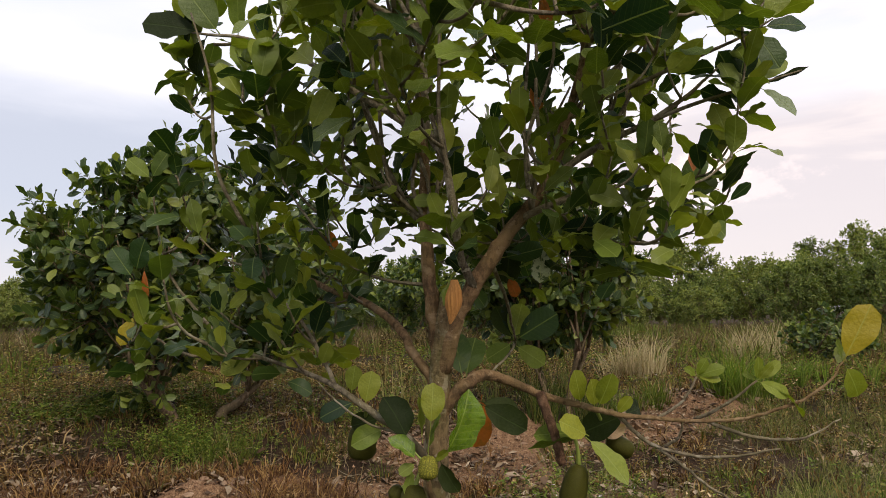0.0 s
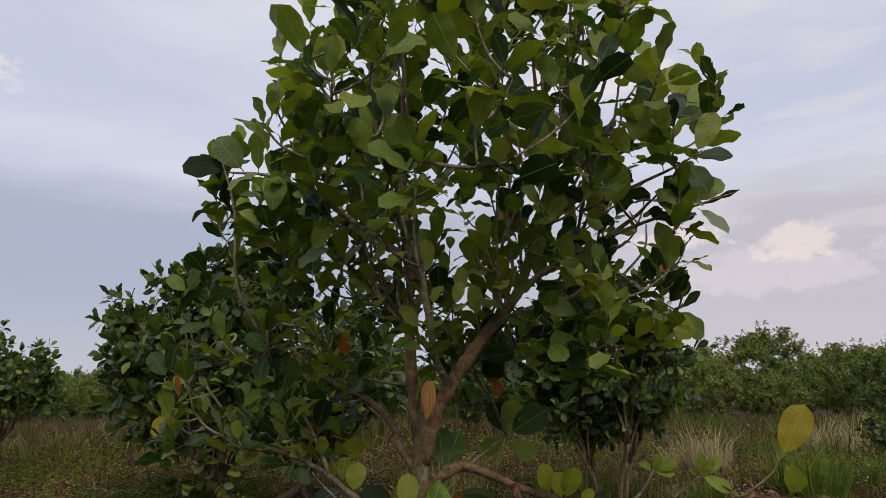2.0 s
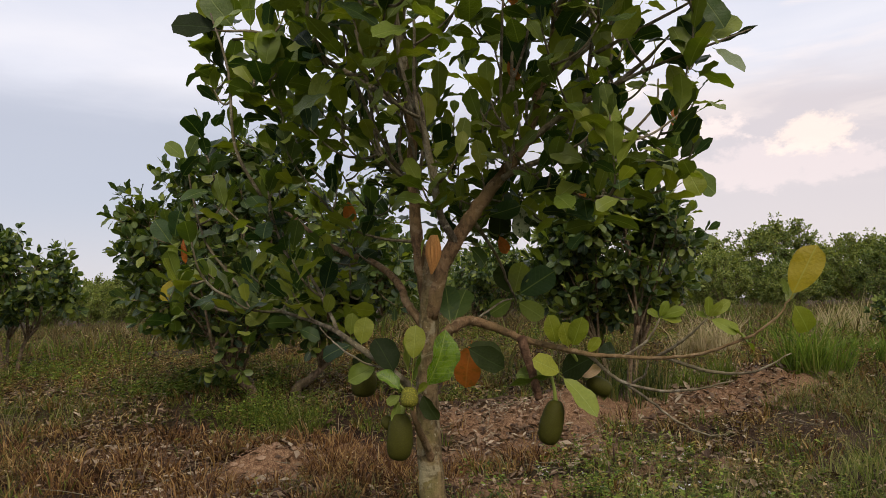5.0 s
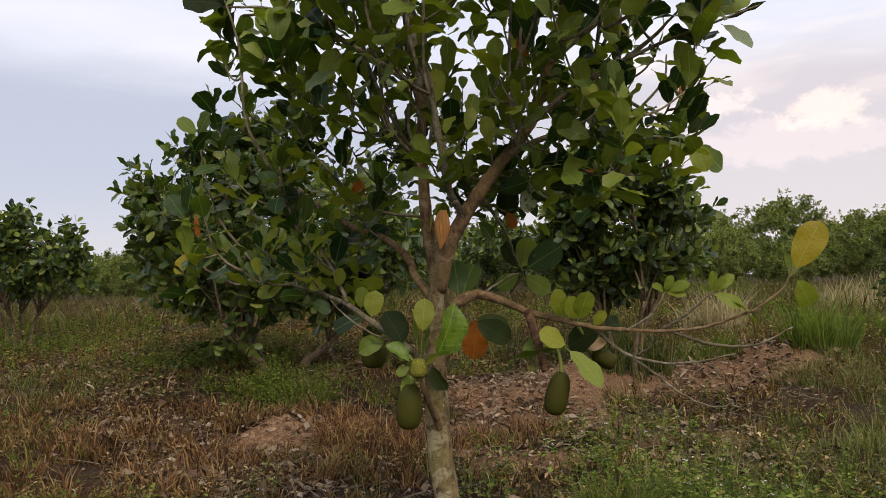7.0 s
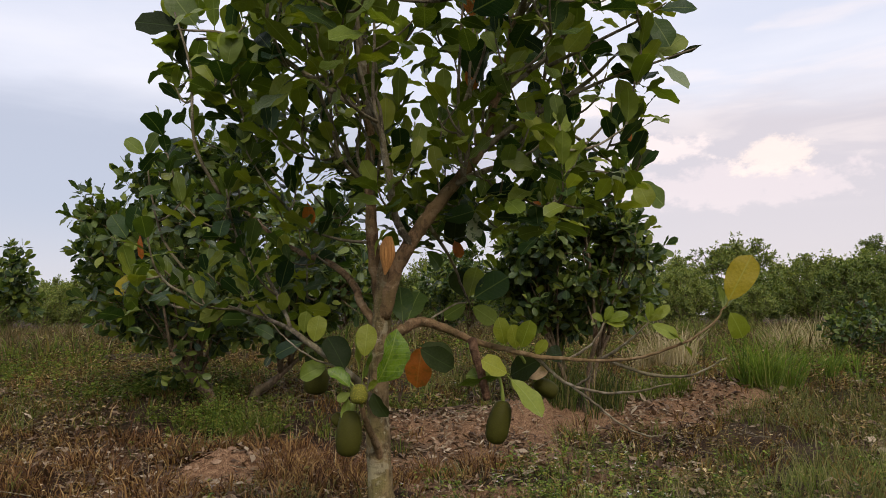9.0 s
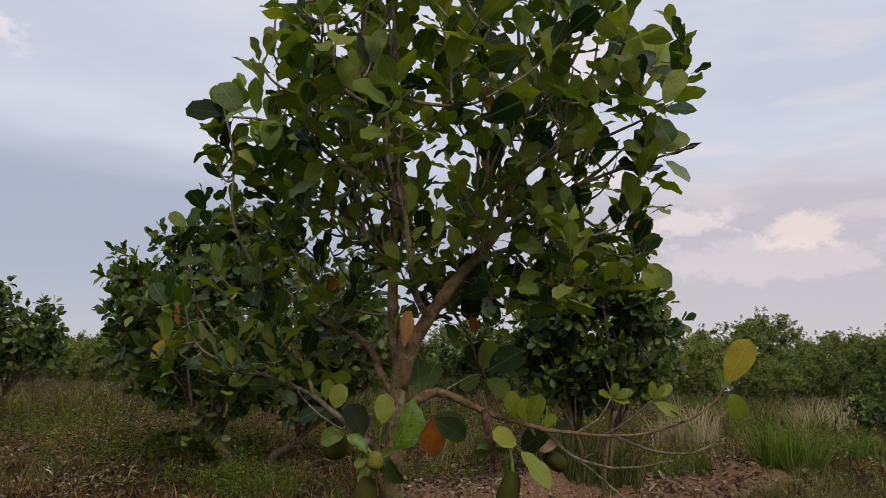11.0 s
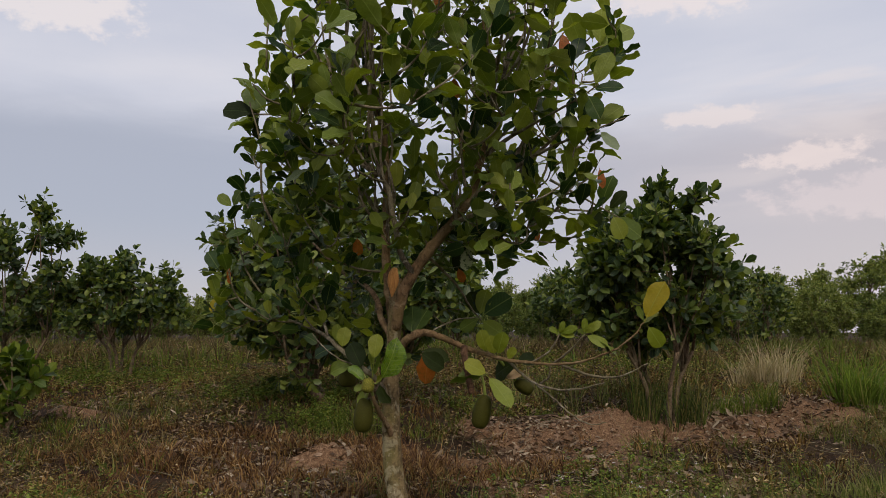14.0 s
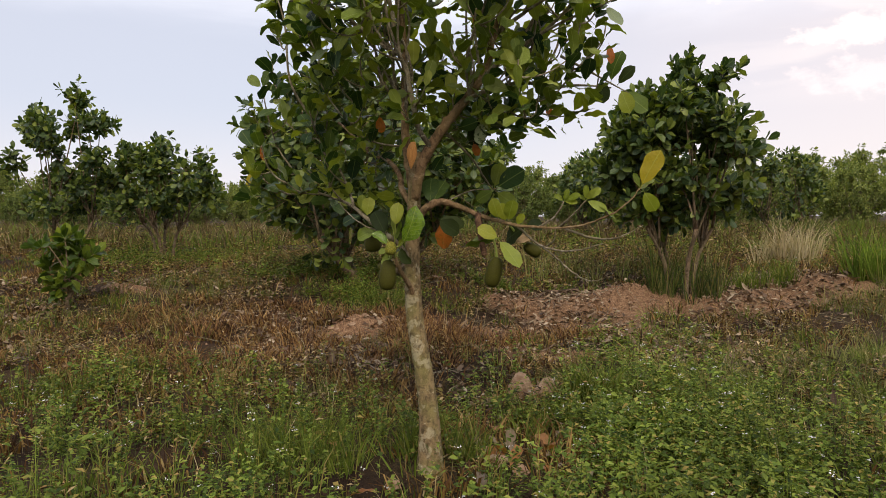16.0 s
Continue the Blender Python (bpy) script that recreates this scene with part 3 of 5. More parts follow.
TRUNK = ((0.118, 3.6, -0.12), (0.118, 3.6, 0.1), (0.114, 3.6, 0.27), (0.094, 3.6, 0.46), (0.066, 3.6, 0.62), (0.04, 3.6, 0.78), (0.028, 3.6, 0.97), (0.028, 3.6, 1.14), (0.038, 3.595, 1.3), (0.048, 3.58, 1.43), (0.062, 3.56, 1.53), (0.075, 3.55, 1.61))
BOUGHS = {
    "stem": [((0.045, 3.585, 1.4), (0.026, 3.565, 1.55), (0.01, 3.56, 1.71), (0.0, 3.57, 1.87), (0.0, 3.58, 2.06), (-0.02, 3.6, 2.28), (-0.07, 3.6, 2.5), (-0.1, 3.6, 2.76), (-0.12, 3.6, 3.05)), (0.026, 0.0185, 0.013, 0.006)],
    "right": [((0.05, 3.58, 1.38), (0.088, 3.555, 1.52), (0.138, 3.55, 1.62), (0.21, 3.57, 1.73), (0.29, 3.61, 1.84), (0.38, 3.63, 1.96), (0.44, 3.62, 2.13), (0.49, 3.6, 2.29), (0.51, 3.58, 2.44), (0.48, 3.57, 2.6), (0.47, 3.57, 2.85)), (0.027, 0.026, 0.019, 0.011, 0.006)],
    "middle": [((0.15, 3.54, 1.63), (0.11, 3.48, 1.72), (0.09, 3.44, 1.87), (0.07, 3.43, 1.99), (0.02, 3.44, 2.09), (0.01, 3.4, 2.26), (0.0, 3.36, 2.39), (0.02, 3.33, 2.56), (0.04, 3.3, 2.85)), (0.013, 0.012, 0.01, 0.006)],
    "back": [((0.035, 3.6, 1.32), (-0.005, 3.61, 1.385), (-0.045, 3.64, 1.43), (-0.09, 3.72, 1.5), (-0.22, 3.9, 1.59), (-0.4, 4.1, 1.65), (-0.6, 4.3, 1.75), (-0.8, 4.4, 1.9)), (0.0165, 0.0145, 0.012, 0.007)],
    "low": [((0.03, 3.6, 1.06), (-0.01, 3.53, 1.145), (-0.07, 3.46, 1.22), (-0.16, 3.47, 1.28), (-0.27, 3.55, 1.34), (-0.42, 3.68, 1.38), (-0.62, 3.75, 1.43), (-0.79, 3.78, 1.42), (-0.89, 3.75, 1.47), (-0.96, 3.72, 1.56), (-0.98, 3.7, 1.68)), (0.013, 0.011, 0.007, 0.005, 0.003)],
    "low_fork": [((-0.27, 3.55, 1.34), (-0.33, 3.6, 1.44), (-0.42, 3.66, 1.56), (-0.5, 3.68, 1.62), (-0.53, 3.66, 1.71), (-0.59, 3.64, 1.86)), (0.007, 0.0055, 0.003)],
    "low_rise": [((-0.65, 3.75, 1.43), (-0.79, 3.82, 1.56), (-0.91, 3.85, 1.7), (-0.94, 3.8, 1.88), (-0.94, 3.75, 2.02)), (0.006, 0.005, 0.003)],
    "arch": [((0.04, 3.595, 1.24), (0.085, 3.585, 1.308), (0.13, 3.58, 1.345), (0.18, 3.62, 1.365), (0.27, 3.66, 1.335), (0.36, 3.68, 1.295), (0.5, 3.62, 1.262), (0.57, 3.58, 1.248), (0.68, 3.55, 1.24), (0.81, 3.5, 1.238), (0.93, 3.45, 1.26), (1.03, 3.42, 1.3), (1.1, 3.4, 1.35), (1.15, 3.4, 1.41)), (0.019, 0.019, 0.0112, 0.0066, 0.0045, 0.0025)],
    "arch_low": [((0.57, 3.58, 1.248), (0.63, 3.6, 1.19), (0.69, 3.6, 1.15), (0.79, 3.55, 1.13), (0.89, 3.5, 1.14), (0.99, 3.45, 1.17)), (0.0065, 0.0055, 0.0025)],
    "arch_drop": [((0.69, 3.6, 1.15), (0.78, 3.58, 1.08), (0.86, 3.55, 1.02), (0.93, 3.5, 1.0), (0.99, 3.5, 1.01)), (0.005, 0.0035, 0.0018)],
    "arch_side": [((0.81, 3.5, 1.238), (0.91, 3.5, 1.2), (0.99, 3.48, 1.19), (1.06, 3.45, 1.2), (1.16, 3.45, 1.25)), (0.006, 0.005, 0.002)],
    "arch_a": [((0.68, 3.55, 1.24), (0.76, 3.55, 1.29), (0.8, 3.55, 1.36)), (0.005, 0.003)],
    "arch_b": [((0.78, 3.52, 1.24), (0.85, 3.46, 1.29), (0.92, 3.41, 1.36)), (0.006, 0.003)],
    "arch_c": [((0.71, 3.6, 1.15), (0.75, 3.58, 1.18), (0.76, 3.56, 1.23)), (0.005, 0.003)],
    "fruit_spur": [((0.04, 3.58, 0.9), (0.036, 3.535, 0.95), (0.026, 3.475, 1.01), (0.018, 3.43, 1.063), (0.01, 3.41, 1.12), (0.03, 3.41, 1.15)), (0.014, 0.012, 0.008, 0.005)],
    "low_twig": [((-0.07, 3.45, 1.215), (-0.16, 3.43, 1.25), (-0.25, 3.44, 1.31), (-0.3, 3.45, 1.36)), (0.004, 0.003, 0.002)],
    "back_twig": [((0.19, 3.64, 1.36), (0.24, 3.72, 1.4), (0.28, 3.85, 1.43), (0.3, 4.1, 1.44)), (0.004, 0.003)],
    "spur": [((0.352, 3.67, 1.30), (0.37, 3.625, 1.235), (0.388, 3.605, 1.18), (0.398, 3.6, 1.14), (0.408, 3.6, 1.1)), (0.0165, 0.014, 0.0155, 0.013)],
    "reach": [((0.38, 3.63, 1.96), (0.53, 3.6, 2.06), (0.69, 3.55, 2.13), (0.8, 3.5, 2.2), (0.88, 3.46, 2.27)), (0.0125, 0.009, 0.003)],
    "under": [((0.29, 3.61, 1.84), (0.4, 3.59, 1.89), (0.55, 3.8, 1.96), (0.65, 3.92, 1.95), (0.8, 4.02, 1.97), (0.95, 4.1, 1.96)), (0.012, 0.009, 0.004)],
    "left": [((0.01, 3.45, 2.07), (-0.1, 3.45, 2.15), (-0.21, 3.5, 2.23), (-0.34, 3.55, 2.33), (-0.5, 3.6, 2.42), (-0.7, 3.66, 2.45)), (0.012, 0.01, 0.005)],
    "left_high": [((-0.01, 3.38, 2.38), (-0.15, 3.35, 2.45), (-0.22, 3.3, 2.58), (-0.34, 3.3, 2.78)), (0.009, 0.007, 0.004)],
    "left_back": [((0.0, 3.57, 1.83), (-0.14, 3.8, 1.97), (-0.36, 4.0, 2.17), (-0.56, 4.1, 2.38)), (0.013, 0.01, 0.005)],
    "right_back": [((0.46, 3.62, 2.17), (0.58, 3.8, 2.32), (0.68, 4.0, 2.5), (0.72, 4.1, 2.7)), (0.011, 0.008, 0.004)],
    "front": [((0.5, 3.59, 2.36), (0.58, 3.35, 2.45), (0.66, 3.1, 2.52), (0.72, 2.95, 2.62)), (0.009, 0.007, 0.004)],
    "hang": [((0.2, 3.57, 1.72), (0.26, 3.85, 1.6), (0.3, 4.05, 1.47), (0.31, 4.17, 1.43)), (0.008, 0.005, 0.003)],
}
line, rad = smooth_line(TRUNK, (0.084, 0.062, 0.051, 0.047, 0.045, 0.0435, 0.041, 0.0365, 0.0335, 0.0325, 0.033, 0.024), 6)
v, f = tube(line, rad, 14, 0.03)
part("trunk", raw_mesh("trunk", v, f, bark_trunk), tree)
nodes = [p for p in line if p[2] > 1.5]
for key, (points, radii) in BOUGHS.items():
    line, rad = smooth_line(points, radii, 5)
    line[1:-1] += rng.normal(0, 0.0012 if radii[0] < 0.02 else 0.002, (len(line) - 2, 3))
    v, f = tube(line, rad, 10 if radii[0] > 0.01 else 7, 0.04)
    part("branch", raw_mesh("branch", v, f, bark_spur if key == "spur" else bark_limb if radii[0] > 0.0135 else bark_twig), tree)
    if not key.startswith(("arch", "spur", "hang", "fruit", "low_twig", "back_twig")):
        nodes += [p for p, r in zip(line, rad) if r < 0.024][::2]

# crown: leafy shoots spread through a rounded, open shell
LEVELS = np.array([1.42, 1.6, 1.8, 2.0, 2.2, 2.45, 2.6, 2.75, 2.95, 3.2, 3.4, 3.55])
LEFT = np.array([-0.92, -0.94, -0.90, -0.88, -0.88, -0.87, -0.76, -0.57, -0.41, -0.26, -0.08, 0.12])
RIGHT = np.array([0.72, 0.80, 0.96, 0.92, 0.96, 1.03, 1.05, 1.02, 0.95, 0.82, 0.66, 0.42])


def crown_points(gen, wanted, gap):
    kept = []
    for _ in range(60000):
        if len(kept) >= wanted:
            break
        z = gen.uniform(1.42, 3.55)
        left, right = np.interp(z, LEVELS, LEFT), np.interp(z, LEVELS, RIGHT)
        reach, mid = 0.5 * (right - left), 0.5 * (right + left)
        share, turn = math.sqrt(gen.uniform(0.0, 1.0)), gen.uniform(0, 6.283)
        x, y = mid + reach * share * math.cos(turn), 3.56 + min(0.86, 0.95 * reach) * share * math.sin(turn)
        thick = (x > 0.35 and z < 2.25) or (x < -0.42 and 1.6 < z < 2.5) or (abs(x - 0.15) < 0.4 and 1.75 < z < 2.12 and y > 3.6)
        if not thick and gen.uniform() > np.interp(z, (1.9, 2.2, 2.45, 2.65, 3.3), (1.0, 0.9, 0.68, 0.5, 0.46)) * ((0.7 + 0.3 * share) if z < 2.25 else (0.45 + 0.55 * share)):
            continue
        if x > 0.05 and z < 1.74 + 0.10 * abs(x - 0.5):
            continue
        if -0.28 < x <= 0.05 and z < 2.02 - 0.9 * min(abs(x), 0.28):
            continue
        if x < -0.2 and z < 1.46 + (0.12 if y < 3.3 else 0.0):
            continue
        if abs(x - 0.1) < 0.42 and y < 3.35 and z < 2.12:
            continue
        if (x < -0.3 and y < 3.42) or (x < -0.58 and z > 1.8 and y < 3.66) or (x > 0.68 and y < 3.3 and z < 2.3):
            continue
        if 0.12 < x < 0.85 and 1.9 < z < 2.45 and gen.uniform() < 0.38:
            continue
        p = np.array((x, y, z))
        if all(np.linalg.norm(p - q) > (0.102 if thick and x > 0 else 0.098 if thick else gap) for q in kept):
            kept.append(p)
    return kept


SHOULDER = ((-0.8, 3.7, 2.28), (-0.83, 3.7, 2.42), (-0.8, 3.66, 2.5), (-0.87, 3.75, 2.15), (-0.85, 3.75, 2.02), (-0.72, 3.7, 2.62), (-0.78, 3.8, 2.36), (0.95, 3.6, 1.95), (0.9, 3.72, 1.85), (0.97, 3.62, 2.1), (0.85, 3.55, 2.0), (0.8, 3.8, 1.8), (0.98, 3.55, 2.25), (0.1, 4.0, 1.85), (0.2, 4.12, 1.97), (0.04, 3.9, 2.0), (0.25, 3.95, 1.8), (-0.06, 4.0, 1.92), (0.15, 4.2, 1.76), (0.32, 4.1, 1.9), (0.0, 4.12, 1.76), (0.12, 3.85, 1.75), (1.05, 3.5, 2.5), (1.07, 3.4, 2.6), (1.03, 3.45, 2.72), (-0.3, 3.5, 2.45), (-0.2, 3.6, 2.6), (-0.45, 3.6, 2.55), (-0.1, 3.5, 2.75), (-0.35, 3.7, 2.7), (-0.15, 3.45, 2.35), (-0.5, 3.55, 2.4), (-0.25, 3.3, 2.55), (0.5, 3.6, 1.79), (0.62, 3.55, 1.76))
gen = np.random.default_rng(23)
shoots = sorted(crown_points(gen, 372, 0.112) + [np.array(p) for p in SHOULDER], key=lambda p: np.linalg.norm(p - (0.1, 3.5, 1.7)))
nodes = np.array(nodes)
twigs, leaves = [], []
# long upright twigs that the leafy shoots spring from
low = nodes[(nodes[:, 2] > 1.75) & (nodes[:, 2] < 2.75)]
for _ in range(78):
    start = low[int(gen.integers(0, len(low)))]
    flare = np.array((start[0] - 0.12, start[1] - 3.56)) * gen.uniform(0.2, 0.7) + gen.normal(0, 0.07, 2)
    rise = gen.uniform(0.35, 0.85)
    end = start + np.array((flare[0], flare[1], rise))
    if end[2] > 3.35 or not np.interp(end[2], LEVELS, LEFT) + 0.05 < end[0] < np.interp(end[2], LEVELS, RIGHT) - 0.05:
        continue
    bend = gen.normal(0, 0.025, (2, 3))
    line, rad = smooth_line((start, start + (end - start) * (0.45, 0.45, 0.3) + bend[0], start + (end - start) * (0.8, 0.8, 0.65) + bend[1], end), (0.0075, 0.006, 0.0035), 5)
    twigs.append(tube(line, rad, 5))
    nodes = np.vstack([nodes, line[3:]])
for tip in shoots:
    away = np.linalg.norm(nodes - tip, axis=1)
    root = np.array((0.1, 3.52, 1.55))
    cost = away + 0.55 * np.maximum(0, np.linalg.norm(nodes - root, axis=1) - np.linalg.norm(tip - root) + 0.06) + 0.9 * np.maximum(0, nodes[:, 2] - tip[2] + 0.09)
    start = nodes[int(np.argmin(cost))]
    out = tip - start
    far = np.linalg.norm(out)
    sag = np.array((0, 0, min(0.05, 0.2 * far))) + gen.normal(0, 0.05 * far, 3)
    line, rad = smooth_line((start, start + 0.35 * out - 0.6 * sag, start + 0.7 * out - 0.7 * sag, tip), (0.0065 if far > 0.25 else 0.005, 0.003), 4)
    twigs.append(tube(line, rad, 5))
    nodes = np.vstack([nodes, line[4:]])
    heading = unit(line[-1] - line[-4]) * 0.7 + np.array((0, 0, 0.95)) + gen.normal(0, 0.2, 3)
    leaves.append(rosette(tip, heading, int(gen.integers(5, 9)), gen, (8, 78), (0.066, 0.124) if tip[2] < 2.15 else (0.068, 0.142), 0.13, 0.2))
    if far > 0.28:
        mid = line[len(line) // 2 + 1]
        leaves.append(rosette(mid, heading + gen.normal(0, 0.4, 3), int(gen.integers(1, 4)), gen, (35, 85), (0.08, 0.13)))
v, f = joined(twigs)
tagged(part("twigwork", raw_mesh("twigwork", v, f, bark_twig), tree, "thin grey-brown twigs"), kind="stuff")
o, a, nrm, size = (np.concatenate(c) for c in zip(*leaves))

# the shoots that face the open side carry single leaves, the rest are one mesh
order = np.argsort(o[:, 1] + 0.25 * np.abs(o[:, 2] - 2.0))
single, rest = order[:290], order[290:]
# lighter leaves commoner higher up, rarer low left: crown light and shade as colour
sky_lit = gen.uniform(0, 1, len(rest)) < np.where((o[rest][:, 0] < -0.4) & (o[rest][:, 2] < 2.0), 0.3, 1.0) * np.interp(o[rest][:, 2], (1.6, 2.1, 2.7), (0.14, 0.34, 0.56))
for some, mat, words in ((~sky_lit, leaf_joined, "glossy dark green leaves"), (sky_lit, leaf_light, "lighter yellow-green leaves")):
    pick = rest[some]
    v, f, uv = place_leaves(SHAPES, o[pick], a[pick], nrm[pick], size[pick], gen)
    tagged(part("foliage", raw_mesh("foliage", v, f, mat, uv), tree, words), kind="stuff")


def leaf_meshes(mat):
    return [raw_mesh("leaf", v, f, mat, uv) for v, f, uv in SHAPES + CURLED]


def leaf_pose(base, along, normal, size, wide=1.0):
    along = unit(along)
    normal = unit(normal - np.dot(normal, along) * along)
    side = np.cross(along, normal)
    m = Matrix.Identity(4)
    for c, (axis, s) in enumerate(((side, size * wide), (along, size), (normal, size))):
        for r in range(3):
            m[r][c] = axis[r] * s
    m.translation = base
    return m


KINDS = {"green": leaf_meshes(leaf_single), "light": leaf_meshes(leaf_light_single), "young": leaf_meshes(leaf_young), "yellow": leaf_meshes(leaf_yellow), "orange": leaf_meshes(leaf_orange),
         "pale": leaf_meshes(leaf_pale), "mottled": leaf_meshes(leaf_mottled), "dark": leaf_meshes(leaf_dark), "pale_green": leaf_meshes(leaf_underside), "sallow": leaf_meshes(leaf_sallow), "tan": leaf_meshes(leaf_dry)}
WORDS = {"young": "bright yellow-green young leaf", "yellow": "yellowing leaf", "orange": "withered orange leaf", "pale": "pale leaf eaten to its veins", "mottled": "bright green leaf with dark blotches", "dark": "dark glossy leaf", "pale_green": "grey-green leaf turned underside out", "sallow": "yellow-green ageing leaf", "tan": "curled dry tan leaf"}
for i in single:
    # same painted lightening towards the crown top for the single leaves
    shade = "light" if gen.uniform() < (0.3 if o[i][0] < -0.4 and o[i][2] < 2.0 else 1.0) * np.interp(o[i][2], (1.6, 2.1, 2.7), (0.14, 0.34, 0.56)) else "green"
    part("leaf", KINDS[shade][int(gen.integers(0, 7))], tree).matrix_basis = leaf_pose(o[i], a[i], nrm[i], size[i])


def set_leaf(kind, base, tip, normal=(0.1, -1, 0.3), shape=0, wide=1.0):
    """One leaf that stands out, from its stalk to its tip."""
    base, tip = np.array(base), np.array(tip)
    part("leaf", KINDS[kind][shape], tree, WORDS.get(kind, "")).matrix_basis = leaf_pose(base, tip - base, np.array(normal, float), np.linalg.norm(tip - base) / (1.88 if shape == 9 else 1.1), wide)


# leaves on the arched branch
set_leaf("yellow", (1.15, 3.4, 1.41), (1.225, 3.375, 1.565), (-0.3, -1, 0.1), 0, 0.95)
set_leaf("young", (1.16, 3.41, 1.4), (1.215, 3.43, 1.31), (0, -1, 0.2), 2, 1.1)
set_leaf("green", (1.15, 3.4, 1.41), (1.12, 3.38, 1.47), (0.8, -1, 0), 3, 0.8)
set_leaf("green", (1.14, 3.41, 1.4), (1.2, 3.5, 1.44), (0, -0.4, 1), 3, 0.6)
for kind, dx, dy, dz in (("young", 0.005, -0.02, 0.085), ("young", 0.05, -0.02, 0.06), ("green", 0.085, -0.01, 0.07), ("young", -0.04, 0.02, 0.03), ("light", 0.12, 0.0, -0.055)):
    set_leaf(kind, (0.92, 3.41, 1.36), (0.92 + 0.75 * dx, 3.41 + dy, 1.36 + 0.75 * dz), (0.1, -1, 0.2), 0, 0.75)
set_leaf("young", (0.955, 3.42, 1.35), (1.07, 3.42, 1.283), (0.3, -0.5, 1.0), 1, 0.55)
for dx, dz in ((0.02, 0.05), (0.07, 0.035), (-0.03, 0.03), (0.06, 0.0)):
    set_leaf("young", (0.8, 3.55, 1.36), (0.8 + dx, 3.52, 1.36 + dz), (0, -1, 0.6), 1)
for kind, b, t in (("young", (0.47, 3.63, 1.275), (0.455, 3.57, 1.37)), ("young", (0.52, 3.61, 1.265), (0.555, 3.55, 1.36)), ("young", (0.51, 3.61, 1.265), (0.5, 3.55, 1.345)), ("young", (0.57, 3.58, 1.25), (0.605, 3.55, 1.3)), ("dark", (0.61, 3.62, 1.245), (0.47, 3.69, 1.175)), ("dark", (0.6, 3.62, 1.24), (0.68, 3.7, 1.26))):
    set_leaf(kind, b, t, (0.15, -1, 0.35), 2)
set_leaf("sallow", (0.485, 3.58, 1.185), (0.4, 3.52, 1.24), (0.15, -1, 0.5), 0, 1.15)
set_leaf("light", (0.476, 3.59, 1.18), (0.602, 3.52, 1.08), (0.2, -0.8, 0.9), 1, 0.95)
set_leaf("light", (0.467, 3.62, 1.183), (0.325, 3.64, 1.19), (0, -0.8, 0.6), 2)
set_leaf("green", (0.467, 3.6, 1.18), (0.31, 3.6, 1.13), (0, 0.5, 1), 3, 0.8)
set_leaf("tan", (0.63, 3.7, 1.2), (0.55, 3.69, 1.165), (0.2, -1, 0.4), 8, 1.0)
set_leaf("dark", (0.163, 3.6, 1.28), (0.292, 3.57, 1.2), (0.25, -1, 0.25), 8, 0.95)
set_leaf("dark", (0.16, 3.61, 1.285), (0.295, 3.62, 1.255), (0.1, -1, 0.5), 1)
set_leaf("green", (0.11, 3.64, 1.35), (0.083, 3.72, 1.5), (0.2, -1, 0), 0)
set_leaf("green", (0.12, 3.64, 1.35), (0.15, 3.72, 1.49), (-0.2, -1, 0), 2)
# the tuft with the small fruit on the trunk
set_leaf("mottled", (0.052, 3.4, 1.155), (0.163, 3.365, 1.318), (1.0, -0.75, 0.0), 7, 0.85)
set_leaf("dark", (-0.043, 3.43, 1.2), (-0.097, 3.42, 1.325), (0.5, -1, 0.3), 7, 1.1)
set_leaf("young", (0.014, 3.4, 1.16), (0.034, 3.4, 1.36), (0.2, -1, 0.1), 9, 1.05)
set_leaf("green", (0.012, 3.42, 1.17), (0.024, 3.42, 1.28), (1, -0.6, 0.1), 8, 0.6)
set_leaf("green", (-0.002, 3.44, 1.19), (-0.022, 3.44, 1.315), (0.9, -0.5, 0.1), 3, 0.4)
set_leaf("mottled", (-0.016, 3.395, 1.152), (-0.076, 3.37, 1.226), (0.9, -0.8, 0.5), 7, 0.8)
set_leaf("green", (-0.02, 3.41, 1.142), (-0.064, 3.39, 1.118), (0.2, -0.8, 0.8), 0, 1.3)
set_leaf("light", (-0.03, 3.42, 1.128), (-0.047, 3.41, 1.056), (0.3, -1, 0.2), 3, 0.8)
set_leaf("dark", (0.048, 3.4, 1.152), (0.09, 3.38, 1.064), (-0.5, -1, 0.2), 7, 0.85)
set_leaf("young", (0.03, 3.4, 1.148), (0.075, 3.385, 1.178), (0, -1, 0.5), 8, 0.7)
set_leaf("orange", (0.172, 3.73, 1.292), (0.134, 3.72, 1.125), (-0.2, -1, 0.1), 2, 1.15)
for root, top in (((0.02, 3.4, 1.148), (0.055, 3.4, 1.158)), ((-0.002, 3.41, 1.15), (-0.045, 3.43, 1.2))):
    v, f = tube(*smooth_line((root, (np.array(root) + np.array(top)) * 0.5 + (0, 0, -0.006), top), (0.0035, 0.0025), 4), 6)
    part("leaf_stalk", raw_mesh("leaf_stalk", v, f, stalk_green), tree)
set_leaf("light", (-0.115, 3.48, 1.225), (-0.2, 3.43, 1.195), (0.2, -1, 0.5), 7, 1.1)
set_leaf("green", (-0.172, 3.49, 1.29), (-0.15, 3.47, 1.385), (0.2, -1, 0.2), 2, 1.2)
set_leaf("green", (-0.2, 3.5, 1.3), (-0.3, 3.46, 1.27), (0.1, -1, 0.6), 1)
set_leaf("dark", (-0.13, 3.52, 1.25), (-0.23, 3.56, 1.22), (0.1, -1, 0.2), 0, 1.1)
